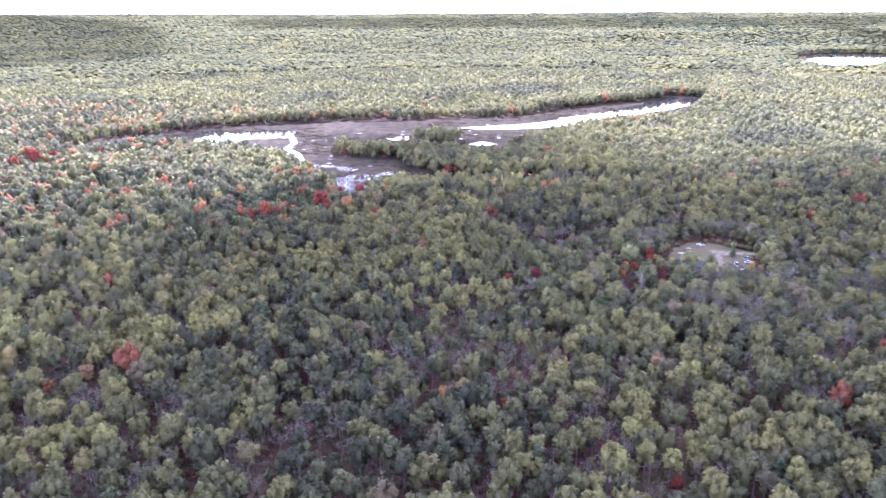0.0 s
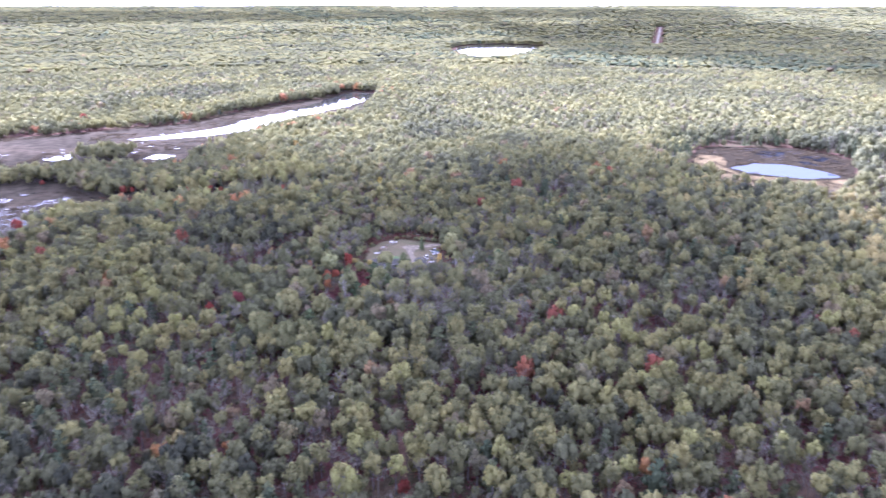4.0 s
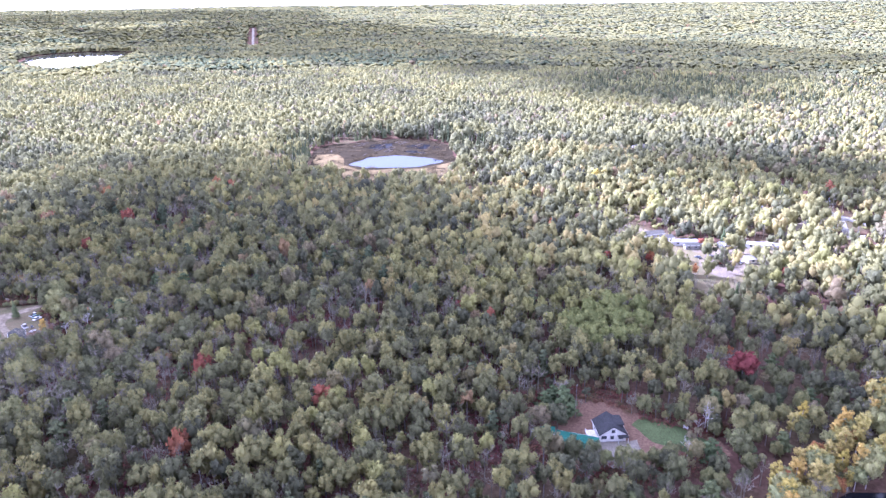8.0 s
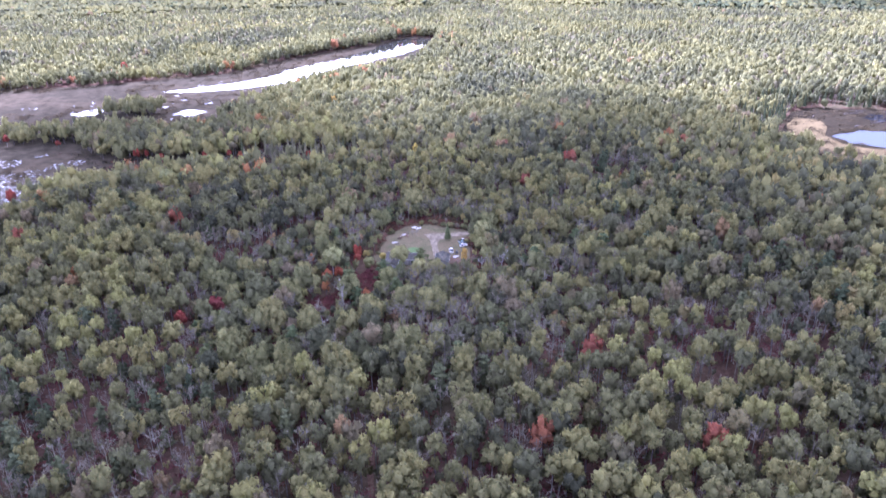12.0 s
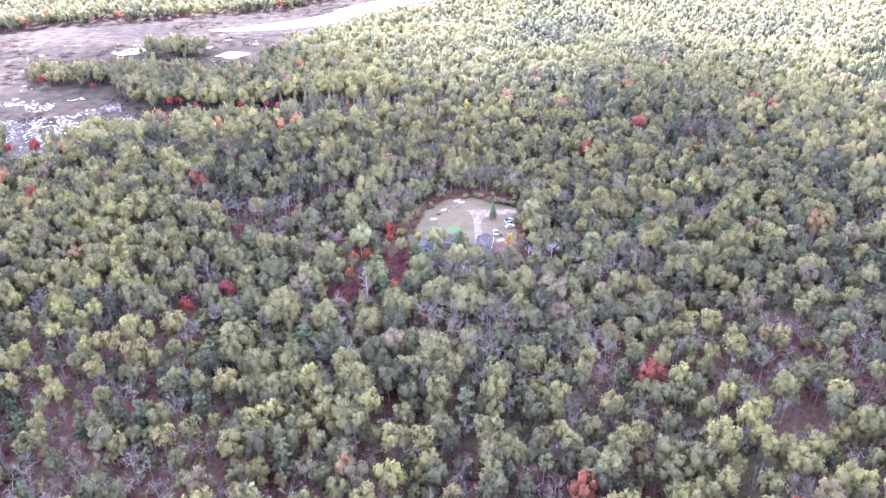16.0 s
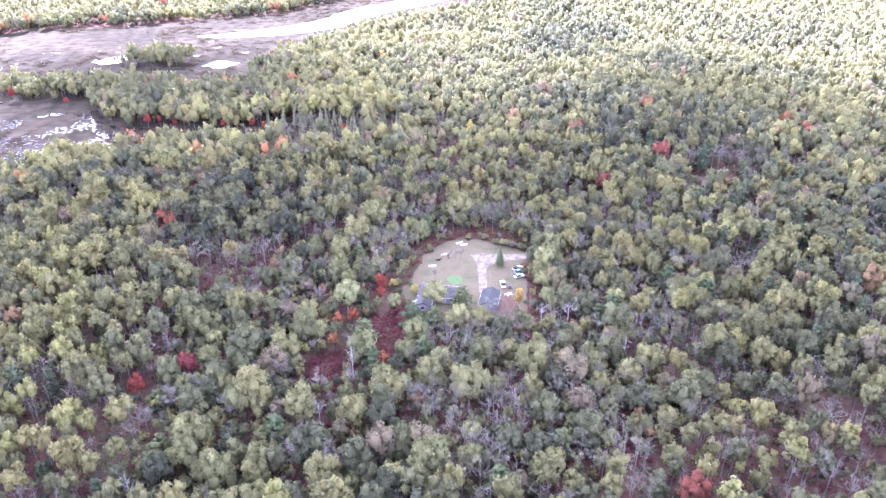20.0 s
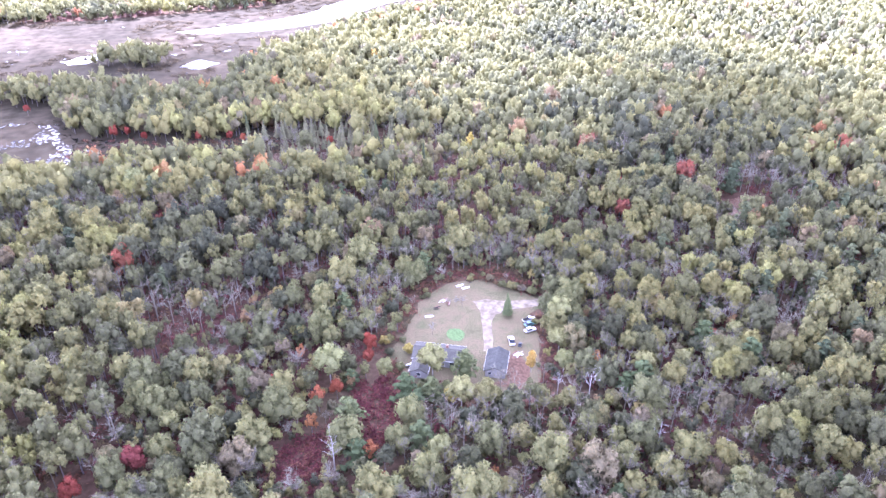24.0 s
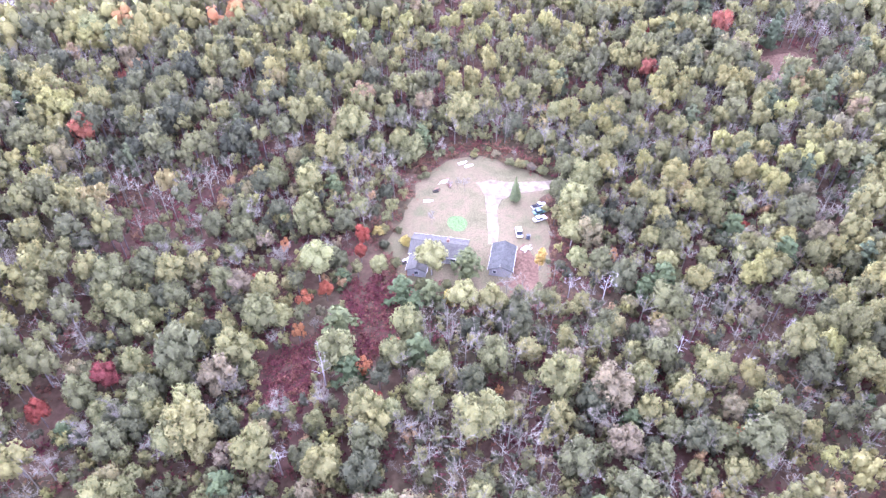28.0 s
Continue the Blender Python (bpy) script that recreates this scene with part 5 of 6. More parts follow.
cx, cy = np.concatenate([cx, vx[q]]), np.concatenate([cy, vy[q]])
bx, by = np.concatenate([x, px, cx]), np.concatenate([y, py, cy])
size = np.concatenate([rng.uniform(1.0, 2.2, len(x)), rng.uniform(0.7, 1.3, len(px)), rng.uniform(0.5, 1.7, len(cx))])
scatter("undergrowth", "maroon and brown brush under and between the trees", "bushes", [(TUFTS, np.stack([bx, by, land(bx, by)], 1), np.stack([size, size, size * 0.9], 1), bx * 3.0, np.concatenate([rng.uniform(0, 1, len(x)), rng.uniform(0, 0.8, len(px)), rng.uniform(0.55, 1.0, len(cx))]))], [BRUSH, BRUSH])
x, y = rng.uniform(-390, 400, 9000), rng.uniform(470, 1130, 9000)
q = inside(MARSH_EDGE, x, y) & ~on_island(x, y) & ~inside(RIVER, x, y) & (patches(x, y, 40, 51) > 0.4)
x, y = x[q], y[q]
sx, sy = rng.uniform(450, 640, 620), rng.uniform(350, 525, 620)
q = inside(POND, sx, sy) & ~inside(POND_WATER, sx, sy)
x, y = np.concatenate([x, sx[q]]), np.concatenate([y, sy[q]])
s = rng.uniform(1.0, 2.6, len(x))
scatter("marsh_sedge", "tan sedge tussocks over the marsh", "sedge", [(TUFTS, np.stack([x, y, 0 * x + 0.1], 1), np.stack([s * 1.5, s * 1.5, s * 0.5], 1), x * 2.0, rng.uniform(0, 1, len(x)))], [SEDGE, SEDGE])


# ---------------------------------------------------------------- buildings
WHITE_SIDING = plain("white_siding", (0.5, 0.495, 0.47), 0.7)
CREAM = plain("cream_siding", (0.6, 0.55, 0.45), 0.65)
GREY_SIDING = plain("grey_siding", (0.2, 0.2, 0.195), 0.75)
BROWN_WALL = plain("brown_boards", (0.2, 0.12, 0.09), 0.75)
SLATE = surface("slate_blue_shingles", [(0.3, (0.046, 0.047, 0.042)), (0.7, (0.068, 0.069, 0.061))], 0.6, 4.0, 0.9)
CHARCOAL = surface("charcoal_shingles", [(0.3, (0.024, 0.025, 0.026)), (0.7, (0.038, 0.039, 0.04))], 0.6, 4.0, 0.9)
GREY_ROOF = surface("grey_shingles", [(0.3, (0.06, 0.058, 0.05)), (0.7, (0.09, 0.087, 0.074))], 0.6, 4.0, 0.9)
TEAL_ROOF = surface("teal_metal_roof", [(0.3, (0.016, 0.072, 0.052)), (0.7, (0.028, 0.1, 0.074))], 0.3, 3.0, 0.7)
WHITE_ROOF = surface("white_metal_roof", [(0.3, (0.16, 0.16, 0.165)), (0.7, (0.26, 0.26, 0.265))], 0.3, 3.0, 0.7)
RED_ROOF = surface("rusty_red_roof", [(0.3, (0.11, 0.06, 0.05)), (0.7, (0.16, 0.09, 0.075))], 0.4, 3.0, 0.7)
TRIM = plain("white_trim", (0.42, 0.42, 0.4), 0.6)
DOOR = plain("door_paint", (0.25, 0.23, 0.22), 0.5)
GLASS, _n, _l, _b = material("window_glass", 0.08)
_b.inputs["Base Color"].default_value = (0.03, 0.035, 0.045, 1)
RUBBER = plain("black_rubber", (0.025, 0.025, 0.027), 0.8)
DECK = surface("weathered_deck_boards", [(0.3, (0.35, 0.33, 0.3)), (0.7, (0.5, 0.47, 0.43))], 0.8, 6.0, 0.85)
STEEL = plain("galvanised_steel", (0.5, 0.51, 0.52), 0.4, 0.6)


def box(bm, x0, x1, y0, y1, z0, z1):
    v = [bm.verts.new(p) for p in ((x0, y0, z0), (x1, y0, z0), (x1, y1, z0), (x0, y1, z0), (x0, y0, z1), (x1, y0, z1), (x1, y1, z1), (x0, y1, z1))]
    for f in ((3, 2, 1, 0), (4, 5, 6, 7), (0, 1, 5, 4), (1, 2, 6, 5), (2, 3, 7, 6), (3, 0, 4, 7)):
        bm.faces.new([v[i] for i in f])
    return v


def box_part(name, dims, mat, parent, label="", bevel=0.0):
    bm = bmesh.new()
    box(bm, *dims)
    if bevel:
        bmesh.ops.bevel(bm, geom=bm.edges[:], offset=bevel, segments=2, affect="EDGES")
    return part(name, bm, mat, parent, label)


def opening(kind, root, side, at, z, w, h, half, mat_frame, pane_mat):
    """A window or door proud of a wall; side: 'y-', 'y+', 'x-', 'x+'; half: the wall's distance from the middle."""
    s = -1 if side[1] == "-" else 1
    if side[0] == "y":
        dims = lambda e, d: (at - w / 2 - e, at + w / 2 + e, min(s * half, s * (half + d)), max(s * half, s * (half + d)), z - e, z + h + e)
    else:
        dims = lambda e, d: (min(s * half, s * (half + d)), max(s * half, s * (half + d)), at - w / 2 - e, at + w / 2 + e, z - e, z + h + e)
    f = box_part(kind, dims(0.1, 0.06), mat_frame, root)
    box_part("pane" if kind == "window" else "door_leaf", dims(0.0, 0.09), pane_mat, f)


def gable_house(name, x, y, turn, length, width, wall_h, rise, wall, roof, label, category="house", windows=(), doors=(), over=0.45, seams=0):
    """Walls with gables at both ends of its length (local x), two thick roof slopes, a ridge cap and openings."""
    root = tagged(new(name), label, category)
    root.matrix_basis = pose(x, y, 0, 0, 0, turn)
    a, b = length / 2, width / 2
    bm = bmesh.new()
    prof = [(-b, -0.2), (b, -0.2), (b, wall_h), (0, wall_h + rise), (-b, wall_h)]
    ends = [[bm.verts.new((sx * a, py, pz)) for py, pz in prof] for sx in (-1, 1)]
    bm.faces.new(ends[0][::-1]), bm.faces.new(ends[1])
    for i in range(5):
        k = (i + 1) % 5
        bm.faces.new((ends[0][i], ends[0][k], ends[1][k], ends[1][i]))
    bmesh.ops.recalc_face_normals(bm, faces=bm.faces)
    part("wall", bm, wall, root)
    box_part("foundation", (-a - 0.05, a + 0.05, -b - 0.05, b + 0.05, -0.25, 0.3), GREY_SIDING, root)
    slope = rise / b
    for s in (-1, 1):
        bm = bmesh.new()
        y1, z1, z0 = s * (b + over), wall_h - over * slope, wall_h + rise
        lo = [bm.verts.new(p) for p in ((-a - over, 0, z0), (a + over, 0, z0), (a + over, y1, z1), (-a - over, y1, z1))]
        up = [bm.verts.new(v.co + Vector((0, 0, 0.22))) for v in lo]
        bm.faces.new(lo), bm.faces.new(up[::-1])
        for i in range(4):
            k = (i + 1) % 4
            bm.faces.new((lo[i], lo[k], up[k], up[i]))
        bmesh.ops.recalc_face_normals(bm, faces=bm.faces)
        panel = part("roof_slope", bm, roof, root)
        for q in range(seams):
            px = -a - over + (q + 0.5) * (2 * a + 2 * over) / seams
            bm = bmesh.new()
            r = [bm.verts.new(p) for p in ((px - 0.04, 0, z0 + 0.28), (px + 0.04, 0, z0 + 0.28), (px + 0.04, y1, z1 + 0.28), (px - 0.04, y1, z1 + 0.28))]
            r += [bm.verts.new(v.co - Vector((0, 0, 0.09))) for v in r]
            for f in ((0, 1, 2, 3), (0, 4, 5, 1), (1, 5, 6, 2), (2, 6, 7, 3), (3, 7, 4, 0)):
                bm.faces.new([r[i] for i in f])
            bmesh.ops.recalc_face_normals(bm, faces=bm.faces)
            part("roof_seam", bm, roof, panel)
        box_part("fascia", (-a - over, a + over, min(y1, y1 + s * 0.06), max(y1, y1 + s * 0.06), z1 - 0.05, z1 + 0.24), TRIM, root)
    bm = bmesh.new()
    box(bm, -a - over, a + over, -0.16, 0.16, wall_h + rise + 0.16, wall_h + rise + 0.27)
    part("ridge_cap", bm, roof, root)
    for side, at, z, w, h in windows:
        opening("window", root, side, at, z, w, h, a if side[0] == "x" else b, TRIM, GLASS)
    for side, at, w, h in doors:
        opening("door", root, side, at, 0.3, w, h, a if side[0] == "x" else b, TRIM, DOOR)
    return root


# the house and garage of the clearing
ranch = gable_house("ranch_house", 128.6, 346.2, -23.5, 15.2, 7.4, 2.7, 1.5, GREY_SIDING, GREY_ROOF, "low grey ranch house with a grey shingled roof", "house",
                    [("y-", -5, 1.2, 1.4, 1.1), ("y-", -1.5, 1.2, 1.8, 1.1), ("y-", 4.5, 1.2, 1.4, 1.1), ("y+", -4, 1.2, 1.6, 1.1), ("y+", 4.2, 1.2, 1.6, 1.1), ("x-", 0, 1.2, 1.2, 1.1)], [("y+", 0.5, 1.0, 2.05), ("y-", 1.8, 1.0, 2.05)])
box_part("chimney", (2.0, 2.7, 0.5, 1.2, 3.6, 5.0), BROWN_WALL, ranch)
gable_house("house_wing", 121.6, 341.6, 66.5, 6.0, 5.0, 2.5, 1.2, GREY_SIDING, GREY_ROOF, "small grey wing set against the ranch house", "shed", [("y-", 0, 1.1, 1.2, 1.0), ("x-", 0, 1.1, 1.2, 1.0)], [("y+", 1.5, 0.9, 2.0)])
garage = gable_house("garage", 144.6, 338.0, 66.0, 9.6, 6.0, 2.6, 1.35, GREY_SIDING, SLATE, "garage with a slate-blue gabled roof beside the drive", "garage", [("y+", -2, 1.2, 1.0, 0.8), ("y-", -2, 1.2, 1.0, 0.8), ("x-", 1.6, 1.2, 0.9, 0.8)], [("x+", 0.0, 4.6, 2.1), ("y-", 3.2, 0.95, 2.05)])
for k in range(4):
    box_part("garage_door_panel", (4.8 + 0.1, 4.8 + 0.14, -2.25, 2.25, 0.35 + k * 0.5, 0.8 + k * 0.5), WHITE_SIDING, garage)

# the white house with its barn and shed
house = gable_house("white_house", 218.2, 95.0, 38.0, 8.8, 8.8, 3.0, 2.8, WHITE_SIDING, CHARCOAL, "white two-storey house with a charcoal shingled roof", "house",
                    [("x-", -2.7, 1.1, 1.3, 1.3), ("x-", 0.3, 1.1, 1.2, 1.3), ("x-", 3.0, 1.3, 1.8, 1.2), ("x-", 0, 3.5, 1.2, 1.1), ("y-", -2, 1.1, 1.3, 1.3), ("y-", 2, 1.1, 1.3, 1.3), ("y+", -2, 1.1, 1.3, 1.3), ("y+", 2, 1.1, 1.3, 1.3)], [("y+", 0, 1.0, 2.05)])
bm = bmesh.new()
box(bm, -1.8, 3.4, -4.1, -1.0, 3.1, 4.95)
part("dormer", bm, CHARCOAL, house, "charcoal shed dormer")
box_part("dormer_roof", (-2.1, 3.7, -4.4, -0.4, 4.9, 5.08), CHARCOAL, house)
box_part("porch_roof", (-6.0, -4.42, -4.9, -1.4, 2.4, 2.58), CHARCOAL, house)
for q in (-4.8, -1.6):
    box_part("porch_post", (-5.9, -5.75, q, q + 0.15, 0, 2.4), TRIM, house)
deck = tagged(new("deck"), "raised pale timber deck against the white house", "deck")
deck.matrix_basis = pose(214.3, 99.3, 0, 0, 0, 38)
for k in range(18):
    box_part("plank", (-2.6 + k * 0.29, -2.6 + k * 0.29 + 0.27, -1.9, 1.9, 0.62, 0.68), DECK, deck)
for px in (-2.5, 2.4):
    for py in (-1.8, 1.7):
        box_part("deck_post", (px, px + 0.14, py, py + 0.14, -0.1, 1.55), DECK, deck)
box_part("deck_rail", (-2.55, 2.55, 1.74, 1.84, 1.45, 1.55), TRIM, deck)
gable_house("teal_roofed_barn", 205.0, 101.2, -76.0, 13.2, 8.0, 2.5, 0.9, BROWN_WALL, TEAL_ROOF, "long low barn with a teal metal roof", "barn", [("y-", 0, 1.0, 1.2, 0.9)], [("x+", 0, 2.6, 2.2)], seams=16)
gable_house("garden_shed", 206.3, 111.8, -60.0, 3.6, 3.2, 2.2, 1.2, RED_ROOF, TEAL_ROOF, "red shed with a green metal roof", "shed", [("x-", 0, 1.0, 0.8, 0.8)], [("y-", 0, 0.9, 1.9)], seams=5)
gable_house("grey_shed", 203.6, 114.6, -60.0, 3.6, 2.6, 2.0, 0.7, GREY_SIDING, WHITE_ROOF, "small grey shed with a pale roof", "shed", [], [("y-", 0, 0.9, 1.9)])

# cabin by the marsh, houses farther off
gable_house("marsh_cabin", 77.0, 665.0, 15.0, 10.0, 7.0, 2.8, 1.6, CREAM, WHITE_ROOF, "cabin with a pale metal roof beside the marsh", "cabin", [("y-", -2, 1.1, 1.2, 1.1), ("y-", 2, 1.1, 1.2, 1.1)], [("x-", 0, 1.0, 2.05)])
for hx, hy, tn in ((384, 683, 20), (369, 673, -10)):
    gable_house("woodland_cabin", hx, hy, tn, 11, 7, 2.8, 1.6, CREAM, WHITE_ROOF, "small pale-roofed cabin deep in the woods", "cabin", [("y-", 2, 1.1, 1.2, 1.1)], [("y-", -2, 1.0, 2.05)])
HOMES = [(433, 152, -40, 12, 6.5, 2.7, 1.3, GREY_SIDING, GREY_ROOF, "grey mobile home with a grey roof"), (429, 143, -35, 9, 5, 2.6, 1.1, CREAM, GREY_ROOF, "cream home with a grey roof"), (428, 132, -58, 15, 5, 2.6, 0.7, WHITE_SIDING, WHITE_ROOF, "long white mobile home"),
         (424, 126, -58, 8, 5, 2.4, 0.9, GREY_SIDING, SLATE, "small home with a slate roof"), (436, 110, -30, 7, 5, 2.5, 1.0, GREY_SIDING, WHITE_ROOF, "grey outbuilding with a white roof"), (446, 93, -70, 20, 5, 2.6, 0.6, WHITE_SIDING, WHITE_ROOF, "very long white mobile home"),
         (420, 90, -50, 11, 6, 2.6, 1.0, CREAM, WHITE_ROOF, "pale home with a white roof"), (536, 102, -60, 14, 8, 2.8, 1.9, GREY_SIDING, GREY_ROOF, "house with a pale grey roof by the road"), (584, 86, -55, 13, 8, 2.8, 1.8, BROWN_WALL, RED_ROOF, "house with a rusty red roof"),
         (570, 74, -50, 12, 7, 2.8, 1.2, WHITE_SIDING, WHITE_ROOF, "white house near the road"), (578, 100, -55, 11, 7, 2.8, 1.2, WHITE_SIDING, GREY_ROOF, "white house among the trees"), (690, 252, -30, 14, 8, 3.0, 2.0, WHITE_SIDING, GREY_ROOF, "white house in a sandy clearing"),
         (391, 43.4, -40, 7, 5, 2.5, 1.2, GREY_SIDING, GREY_ROOF, "small grey house in the woods"), (398, 50, -30, 6, 4, 2.4, 1.0, CREAM, WHITE_ROOF, "small pale shed in the woods"), (346, 37.1, -60, 8, 6, 2.6, 1.2, GREY_SIDING, SLATE, "small house with a blue-grey roof"), (345, 60, 20, 4, 3, 2.2, 0.9, WHITE_SIDING, WHITE_ROOF, "small white shed in the woods")]
for hx, hy, tn, ln, wd, wh, rs, wl_, rf, lab in HOMES:
    gable_house("village_home", hx, hy, tn, ln, wd, wh, rs, wl_, rf, lab, "house", [("y-", -ln / 4, 1.1, 1.3, 1.0), ("y-", ln / 4, 1.1, 1.3, 1.0), ("x-", 0, 1.1, 1.2, 1.0)], [("y-", 0, 1.0, 2.05)])
gable_house("teal_roofed_shed", 536, 85, -60, 9, 6, 2.4, 1.0, GREY_SIDING, TEAL_ROOF, "shed with a teal roof by the road", "shed", [], [("y-", 0, 2.2, 2.1)])


# ---------------------------------------------------------------- vehicles
def wheel(root, x, y, r=0.34, w=0.22):
    bm = bmesh.new()
    bmesh.ops.create_cone(bm, cap_ends=True, segments=14, radius1=r, radius2=r, depth=w, matrix=pose(x, y, r, 90, 0, 0))
    t = part("wheel", bm, RUBBER, root)
    bm = bmesh.new()
    bmesh.ops.create_cone(bm, cap_ends=True, segments=10, radius1=r * 0.6, radius2=r * 0.5, depth=w + 0.04, matrix=pose(x, y, r, 90, 0, 0))
    part("rim", bm, STEEL, t)


def vehicle(name, x, y, turn, paint, label, pickup=False, length=4.6, width=1.85, high=1.5):
    root = tagged(new(name), label, "car" if not pickup else "pickup")
    root.matrix_basis = pose(x, y, 0.1, 0, 0, turn) @ Matrix.Diagonal((0.88, 0.88, 0.88, 1))
    a, b = length / 2, width / 2
    box_part("body", (-a, a, -b, b, 0.35, 0.92), paint, root, "", 0.12)
    c0, c1 = (-0.2 * a, 0.5 * a) if pickup else (-0.72 * a, 0.42 * a)
    bm = bmesh.new()
    v = box(bm, c0, c1, -b * 0.92, b * 0.92, 0.9, high + 0.1)
    for q in v[4:]:
        q.co.y *= 0.82
        q.co.x = c0 + (c1 - c0) * (0.18 if q.co.x < (c0 + c1) / 2 else 0.72)
    cabin = part("cabin", bm, GLASS, root)
    box_part("roof", (c0 + (c1 - c0) * 0.17, c0 + (c1 - c0) * 0.73, -b * 0.77, b * 0.77, high + 0.08, high + 0.16), paint, cabin)
    if pickup:
        box_part("bed", (-a + 0.12, -0.22 * a, -b + 0.1, b - 0.1, 0.9, 0.96), RUBBER, root, "dark load bed")
    for px in (-0.62 * a, 0.64 * a):
        for py in (-b + 0.08, b - 0.08):
            wheel(root, px, py)
    for py in (-b * 0.7, b * 0.7):
        box_part("headlight", (a - 0.02, a + 0.02, py - 0.16, py + 0.16, 0.62, 0.76), TRIM, root)
    box_part("bumper", (a - 0.05, a + 0.1, -b * 0.9, b * 0.9, 0.35, 0.52), STEEL, root)
    return root


PAINT_WHITE, PAINT_DARK, PAINT_GREEN, PAINT_SILVER, PAINT_RED = plain("white_car_paint", (0.5, 0.5, 0.49), 0.3), plain("dark_car_paint", (0.03, 0.035, 0.045), 0.3), plain("dark_green_car_paint", (0.04, 0.12, 0.1), 0.3), plain("silver_car_paint", (0.5, 0.52, 0.54), 0.3), plain("red_car_paint", (0.35, 0.05, 0.04), 0.3)
vehicle("pickup_truck", 162.4, 358.6, 10, PAINT_WHITE, "white pickup parked at the edge of the lawn", True, 5.2)
vehicle("car", 161.8, 356.0, 8, PAINT_GREEN, "dark green car parked beside a pickup")
vehicle("car", 160.8, 353.0, 12, PAINT_WHITE, "white car parked at the edge of the lawn")
vehicle("van", 153.0, 348.8, 80, PAINT_WHITE, "white van parked beside the garage", False, 5.0, 2.0, 2.1)
vehicle("garden_tractor", 155.0, 346.3, 60, PAINT_DARK, "small dark garden tractor beside the van", False, 2.2, 1.2, 1.3)
vehicle("car", 210.0, 104.0, -70, PAINT_DARK, "dark car parked beside the barn")
vehicle("car", 204.5, 83.0, 40, PAINT_DARK, "dark car parked on the concrete")
for vx, vy, tn, pt, lab in ((414, 112, 20, PAINT_DARK, "dark car on the sandy yard"), (409, 118, 60, PAINT_DARK, "dark car near the homes"), (418, 100, 10, PAINT_SILVER, "silver car on the sandy yard"), (430, 119, 40, PAINT_WHITE, "white car beside a home"), (406, 105, 80, PAINT_RED, "red car on the sandy yard"), (413, 96, 0, PAINT_WHITE, "white car among the homes"), (423, 105, 30, PAINT_SILVER, "silver car beside a shed"), (500, 48, 60, PAINT_DARK, "dark car on the lane"), (498, 44, 60, PAINT_WHITE, "white car on the lane")):
    vehicle("car", vx, vy, tn, pt, lab)


def camper(x, y, turn, length=6.0, label="white camper trailer parked on the grass"):
    root = tagged(new("camper_trailer"), label, "trailer")
    root.matrix_basis = pose(x, y, 0.1, 0, 0, turn)
    box_part("body", (-length / 2, length / 2, -1.1, 1.1, 0.45, 2.5), WHITE_SIDING, root, "", 0.18)
    box_part("stripe", (-length / 2 + 0.3, length / 2 - 0.3, -1.13, 1.13, 1.2, 1.35), STEEL, root)
    box_part("hitch", (length / 2, length / 2 + 1.1, -0.06, 0.06, 0.4, 0.52), STEEL, root)
    w = box_part("window", (-1.0, 0.4, -1.14, -1.09, 1.45, 2.0), TRIM, root)
    box_part("pane", (-0.9, 0.3, -1.17, -1.13, 1.52, 1.93), GLASS, w)
    for py in (-0.95, 0.95):
        wheel(root, -0.3, py)


camper(432, 124, -50)
camper(440, 104, -40, 7.0)


def boat(x, y, turn):
    root = tagged(new("boat"), "upturned white boat on the dry lawn", "boat")
    root.matrix_basis = pose(x, y, 0.06, 0, 0, turn) @ Matrix.Diagonal((0.72, 0.72, 0.72, 1))
    bm = bmesh.new()
    rows_ = []
    for t in np.linspace(-1, 1, 9):
        w = 0.75 * (1 - max(0.0, t) ** 2.2) + 0.03
        rows_.append([bm.verts.new((t * 2.1, w * math.cos(a), 0.62 * math.sin(a) * (0.75 + 0.25 * w))) for a in np.linspace(0, math.pi, 7)])
    for a, b in zip(rows_, rows_[1:]):
        for i in range(6):
            bm.faces.new((a[i], a[i + 1], b[i + 1], b[i]))
    bm.faces.new(rows_[0])
    bmesh.ops.recalc_face_normals(bm, faces=bm.faces)
    part("hull", bm, WHITE_SIDING, root, "", True)
    box_part("keel", (-2.05, 1.9, -0.04, 0.04, 0.55, 0.68), TRIM, root)


boat(130.6, 369.0, -8)
boat(145.6, 385.0, 12)
boat(147.2, 383.0, 5)


def lumber_pile(x, y, turn, n, mat, label):
    root = tagged(new("lumber_pile"), label, "pile")
    root.matrix_basis = pose(x, y, 0.06, 0, 0, turn)
    for k in range(n):
        ln, a = rng.uniform(0.8, 2.2), rng.uniform(-50, 50)
        bm = bmesh.new()
        box(bm, -ln / 2, ln / 2, -0.12, 0.12, 0, 0.12)
        bm.transform(pose(rng.uniform(-1.1, 1.1), rng.uniform(-0.8, 0.8), 0.13 * (k % 4), 0, 0, a))
        part("board", bm, mat[k % len(mat)], root)


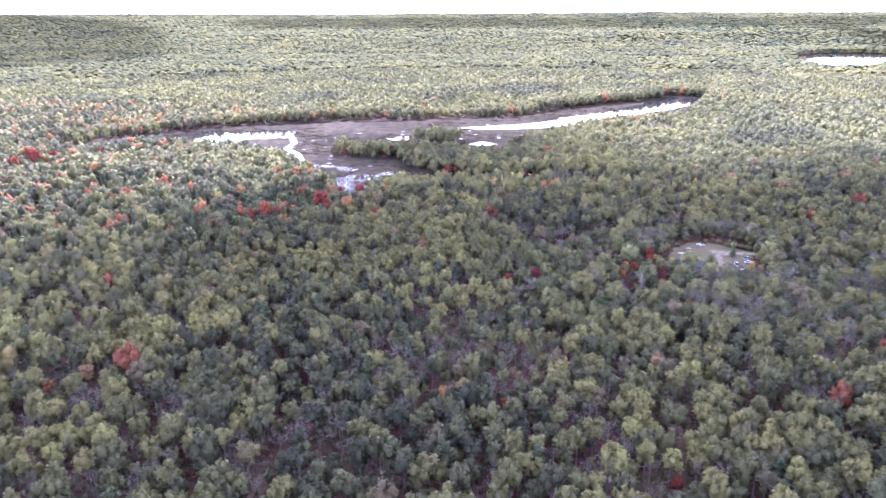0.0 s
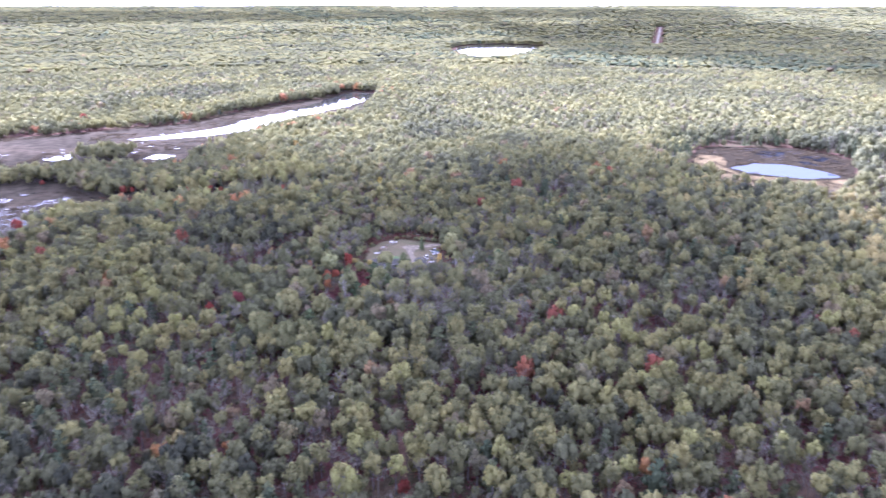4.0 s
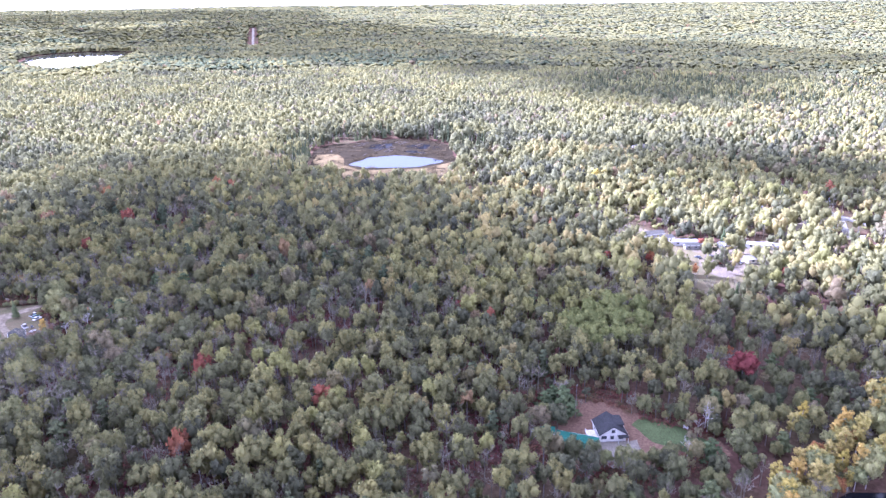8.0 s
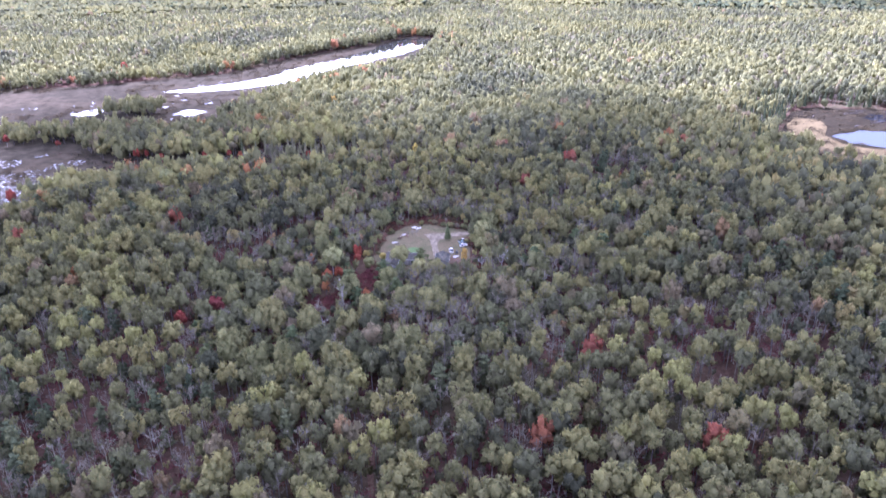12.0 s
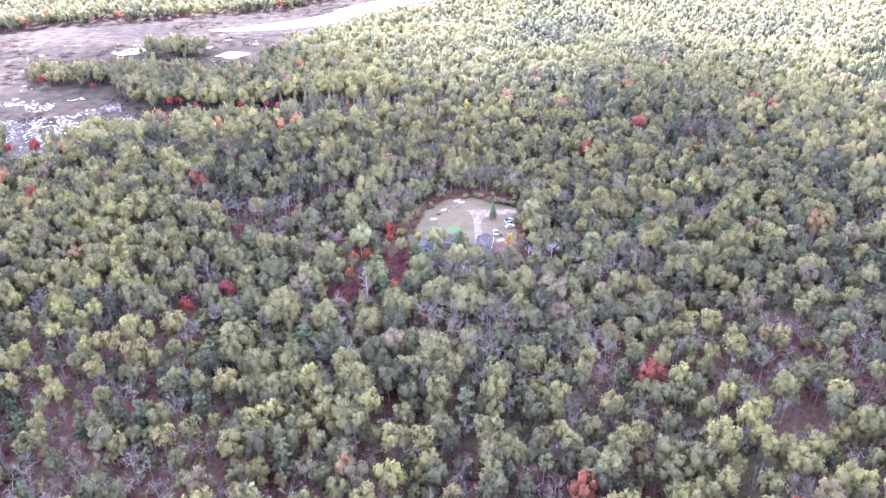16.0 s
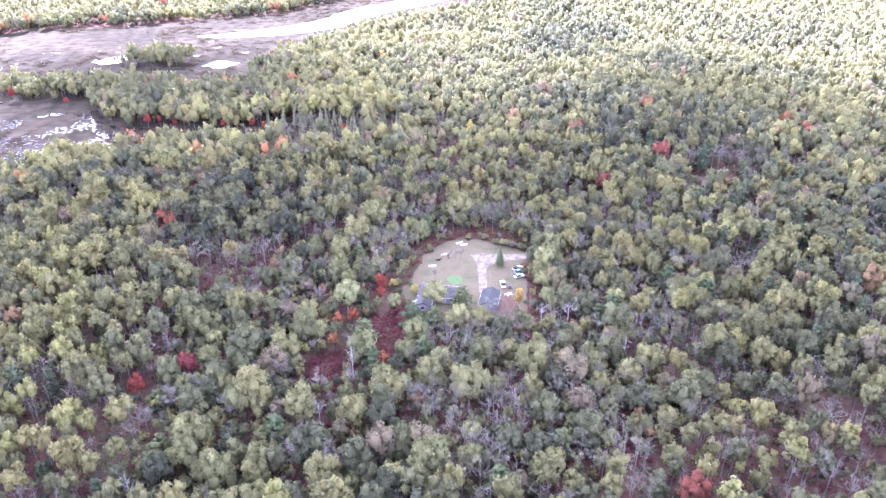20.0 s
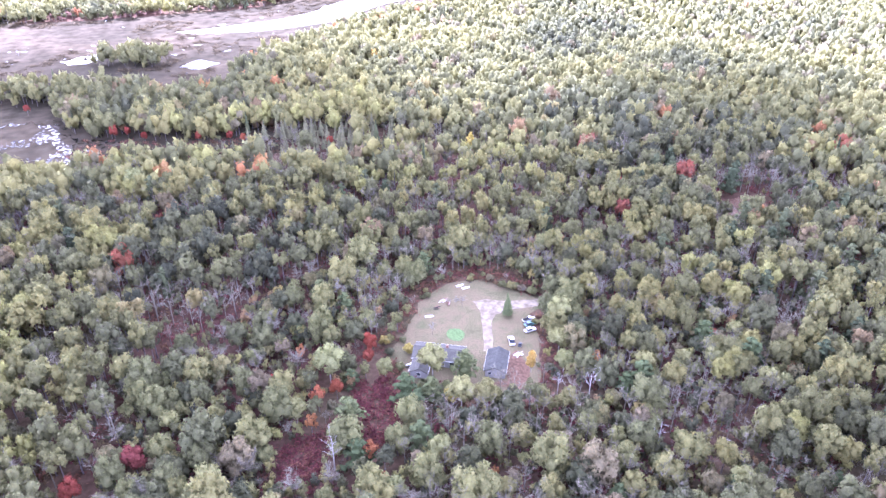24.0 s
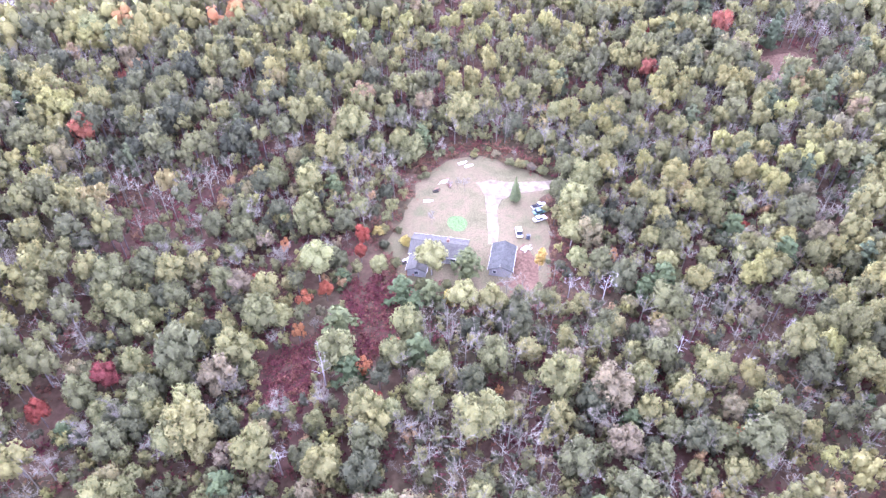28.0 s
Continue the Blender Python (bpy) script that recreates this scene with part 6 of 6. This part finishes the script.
lumber_pile(137.2, 377.0, 0, 14, [DECK, WHITE_SIDING, BROWN_WALL], "loose pile of boards and scrap on the lawn")
lumber_pile(134.2, 373.4, 40, 8, [BROWN_WALL, RUBBER], "low pile of dark scrap on the lawn")
lumber_pile(138.4, 374.8, 70, 8, [BROWN_WALL, RED_ROOF, DECK], "pile of reddish scrap on the lawn")
lumber_pile(153.2, 342.0, 20, 12, [WHITE_SIDING, DECK, STEEL], "scattered pale boards beside the garage")
lumber_pile(118.5, 345.0, 20, 8, [RUBBER, STEEL], "dark scrap beside the house wing")
lumber_pile(150.0, 387.0, 20, 5, [RUBBER, BROWN_WALL], "dark scrap at the far edge of the lawn")

yard_pole = tagged(new("yard_pole"), "tall thin yard pole with a white box on top", "pole")
yard_pole.location = (221.2, 108.6, 0)
bm = bmesh.new()
bmesh.ops.create_cone(bm, cap_ends=True, segments=8, radius1=0.13, radius2=0.08, depth=13.2, matrix=pose(0, 0, 6.5))
part("pole", bm, BARK, yard_pole)
box_part("bird_house", (-0.16, 0.16, -0.14, 0.14, 13.0, 13.3), TRIM, yard_pole, "white bird house", 0.05)
bm = bmesh.new()
box(bm, -0.2, 0.2, -0.18, 0.18, 13.3, 13.36)
part("bird_house_roof", bm, GREY_ROOF, yard_pole)
tank = tagged(new("propane_tank"), "small white gas tank on the lawn", "tank")
tank.matrix_basis = pose(235.5, 74.5, 0.1)
bm = bmesh.new()
bmesh.ops.create_uvsphere(bm, u_segments=14, v_segments=8, radius=0.5, matrix=pose(0, 0, 0.75) @ Matrix.Diagonal((1, 2.2, 1, 1)))
part("shell", bm, TRIM, tank, "", True)
for q in (-0.6, 0.6):
    box_part("foot", (-0.3, 0.3, q - 0.08, q + 0.08, -0.1, 0.4), STEEL, tank)

# fallen logs on the far bank of the pond
for k in range(26):
    lx, ly, a = rng.uniform(520, 632), rng.uniform(450, 512), rng.uniform(-40, 40)
    if inside(POND, lx, ly) and not inside(POND_WATER, lx, ly):
        bm = bmesh.new()
        bmesh.ops.create_cone(bm, cap_ends=True, segments=6, radius1=0.32, radius2=0.15, depth=rng.uniform(6, 14), matrix=pose(0, 0, 0, 0, 90, 0))
        ob = tagged(part("fallen_log", bm, BARK), "grey fallen log on the pond bank", "log", "logs round the pond")
        ob.matrix_basis = pose(lx, ly, 0.45, 0, 0, a)
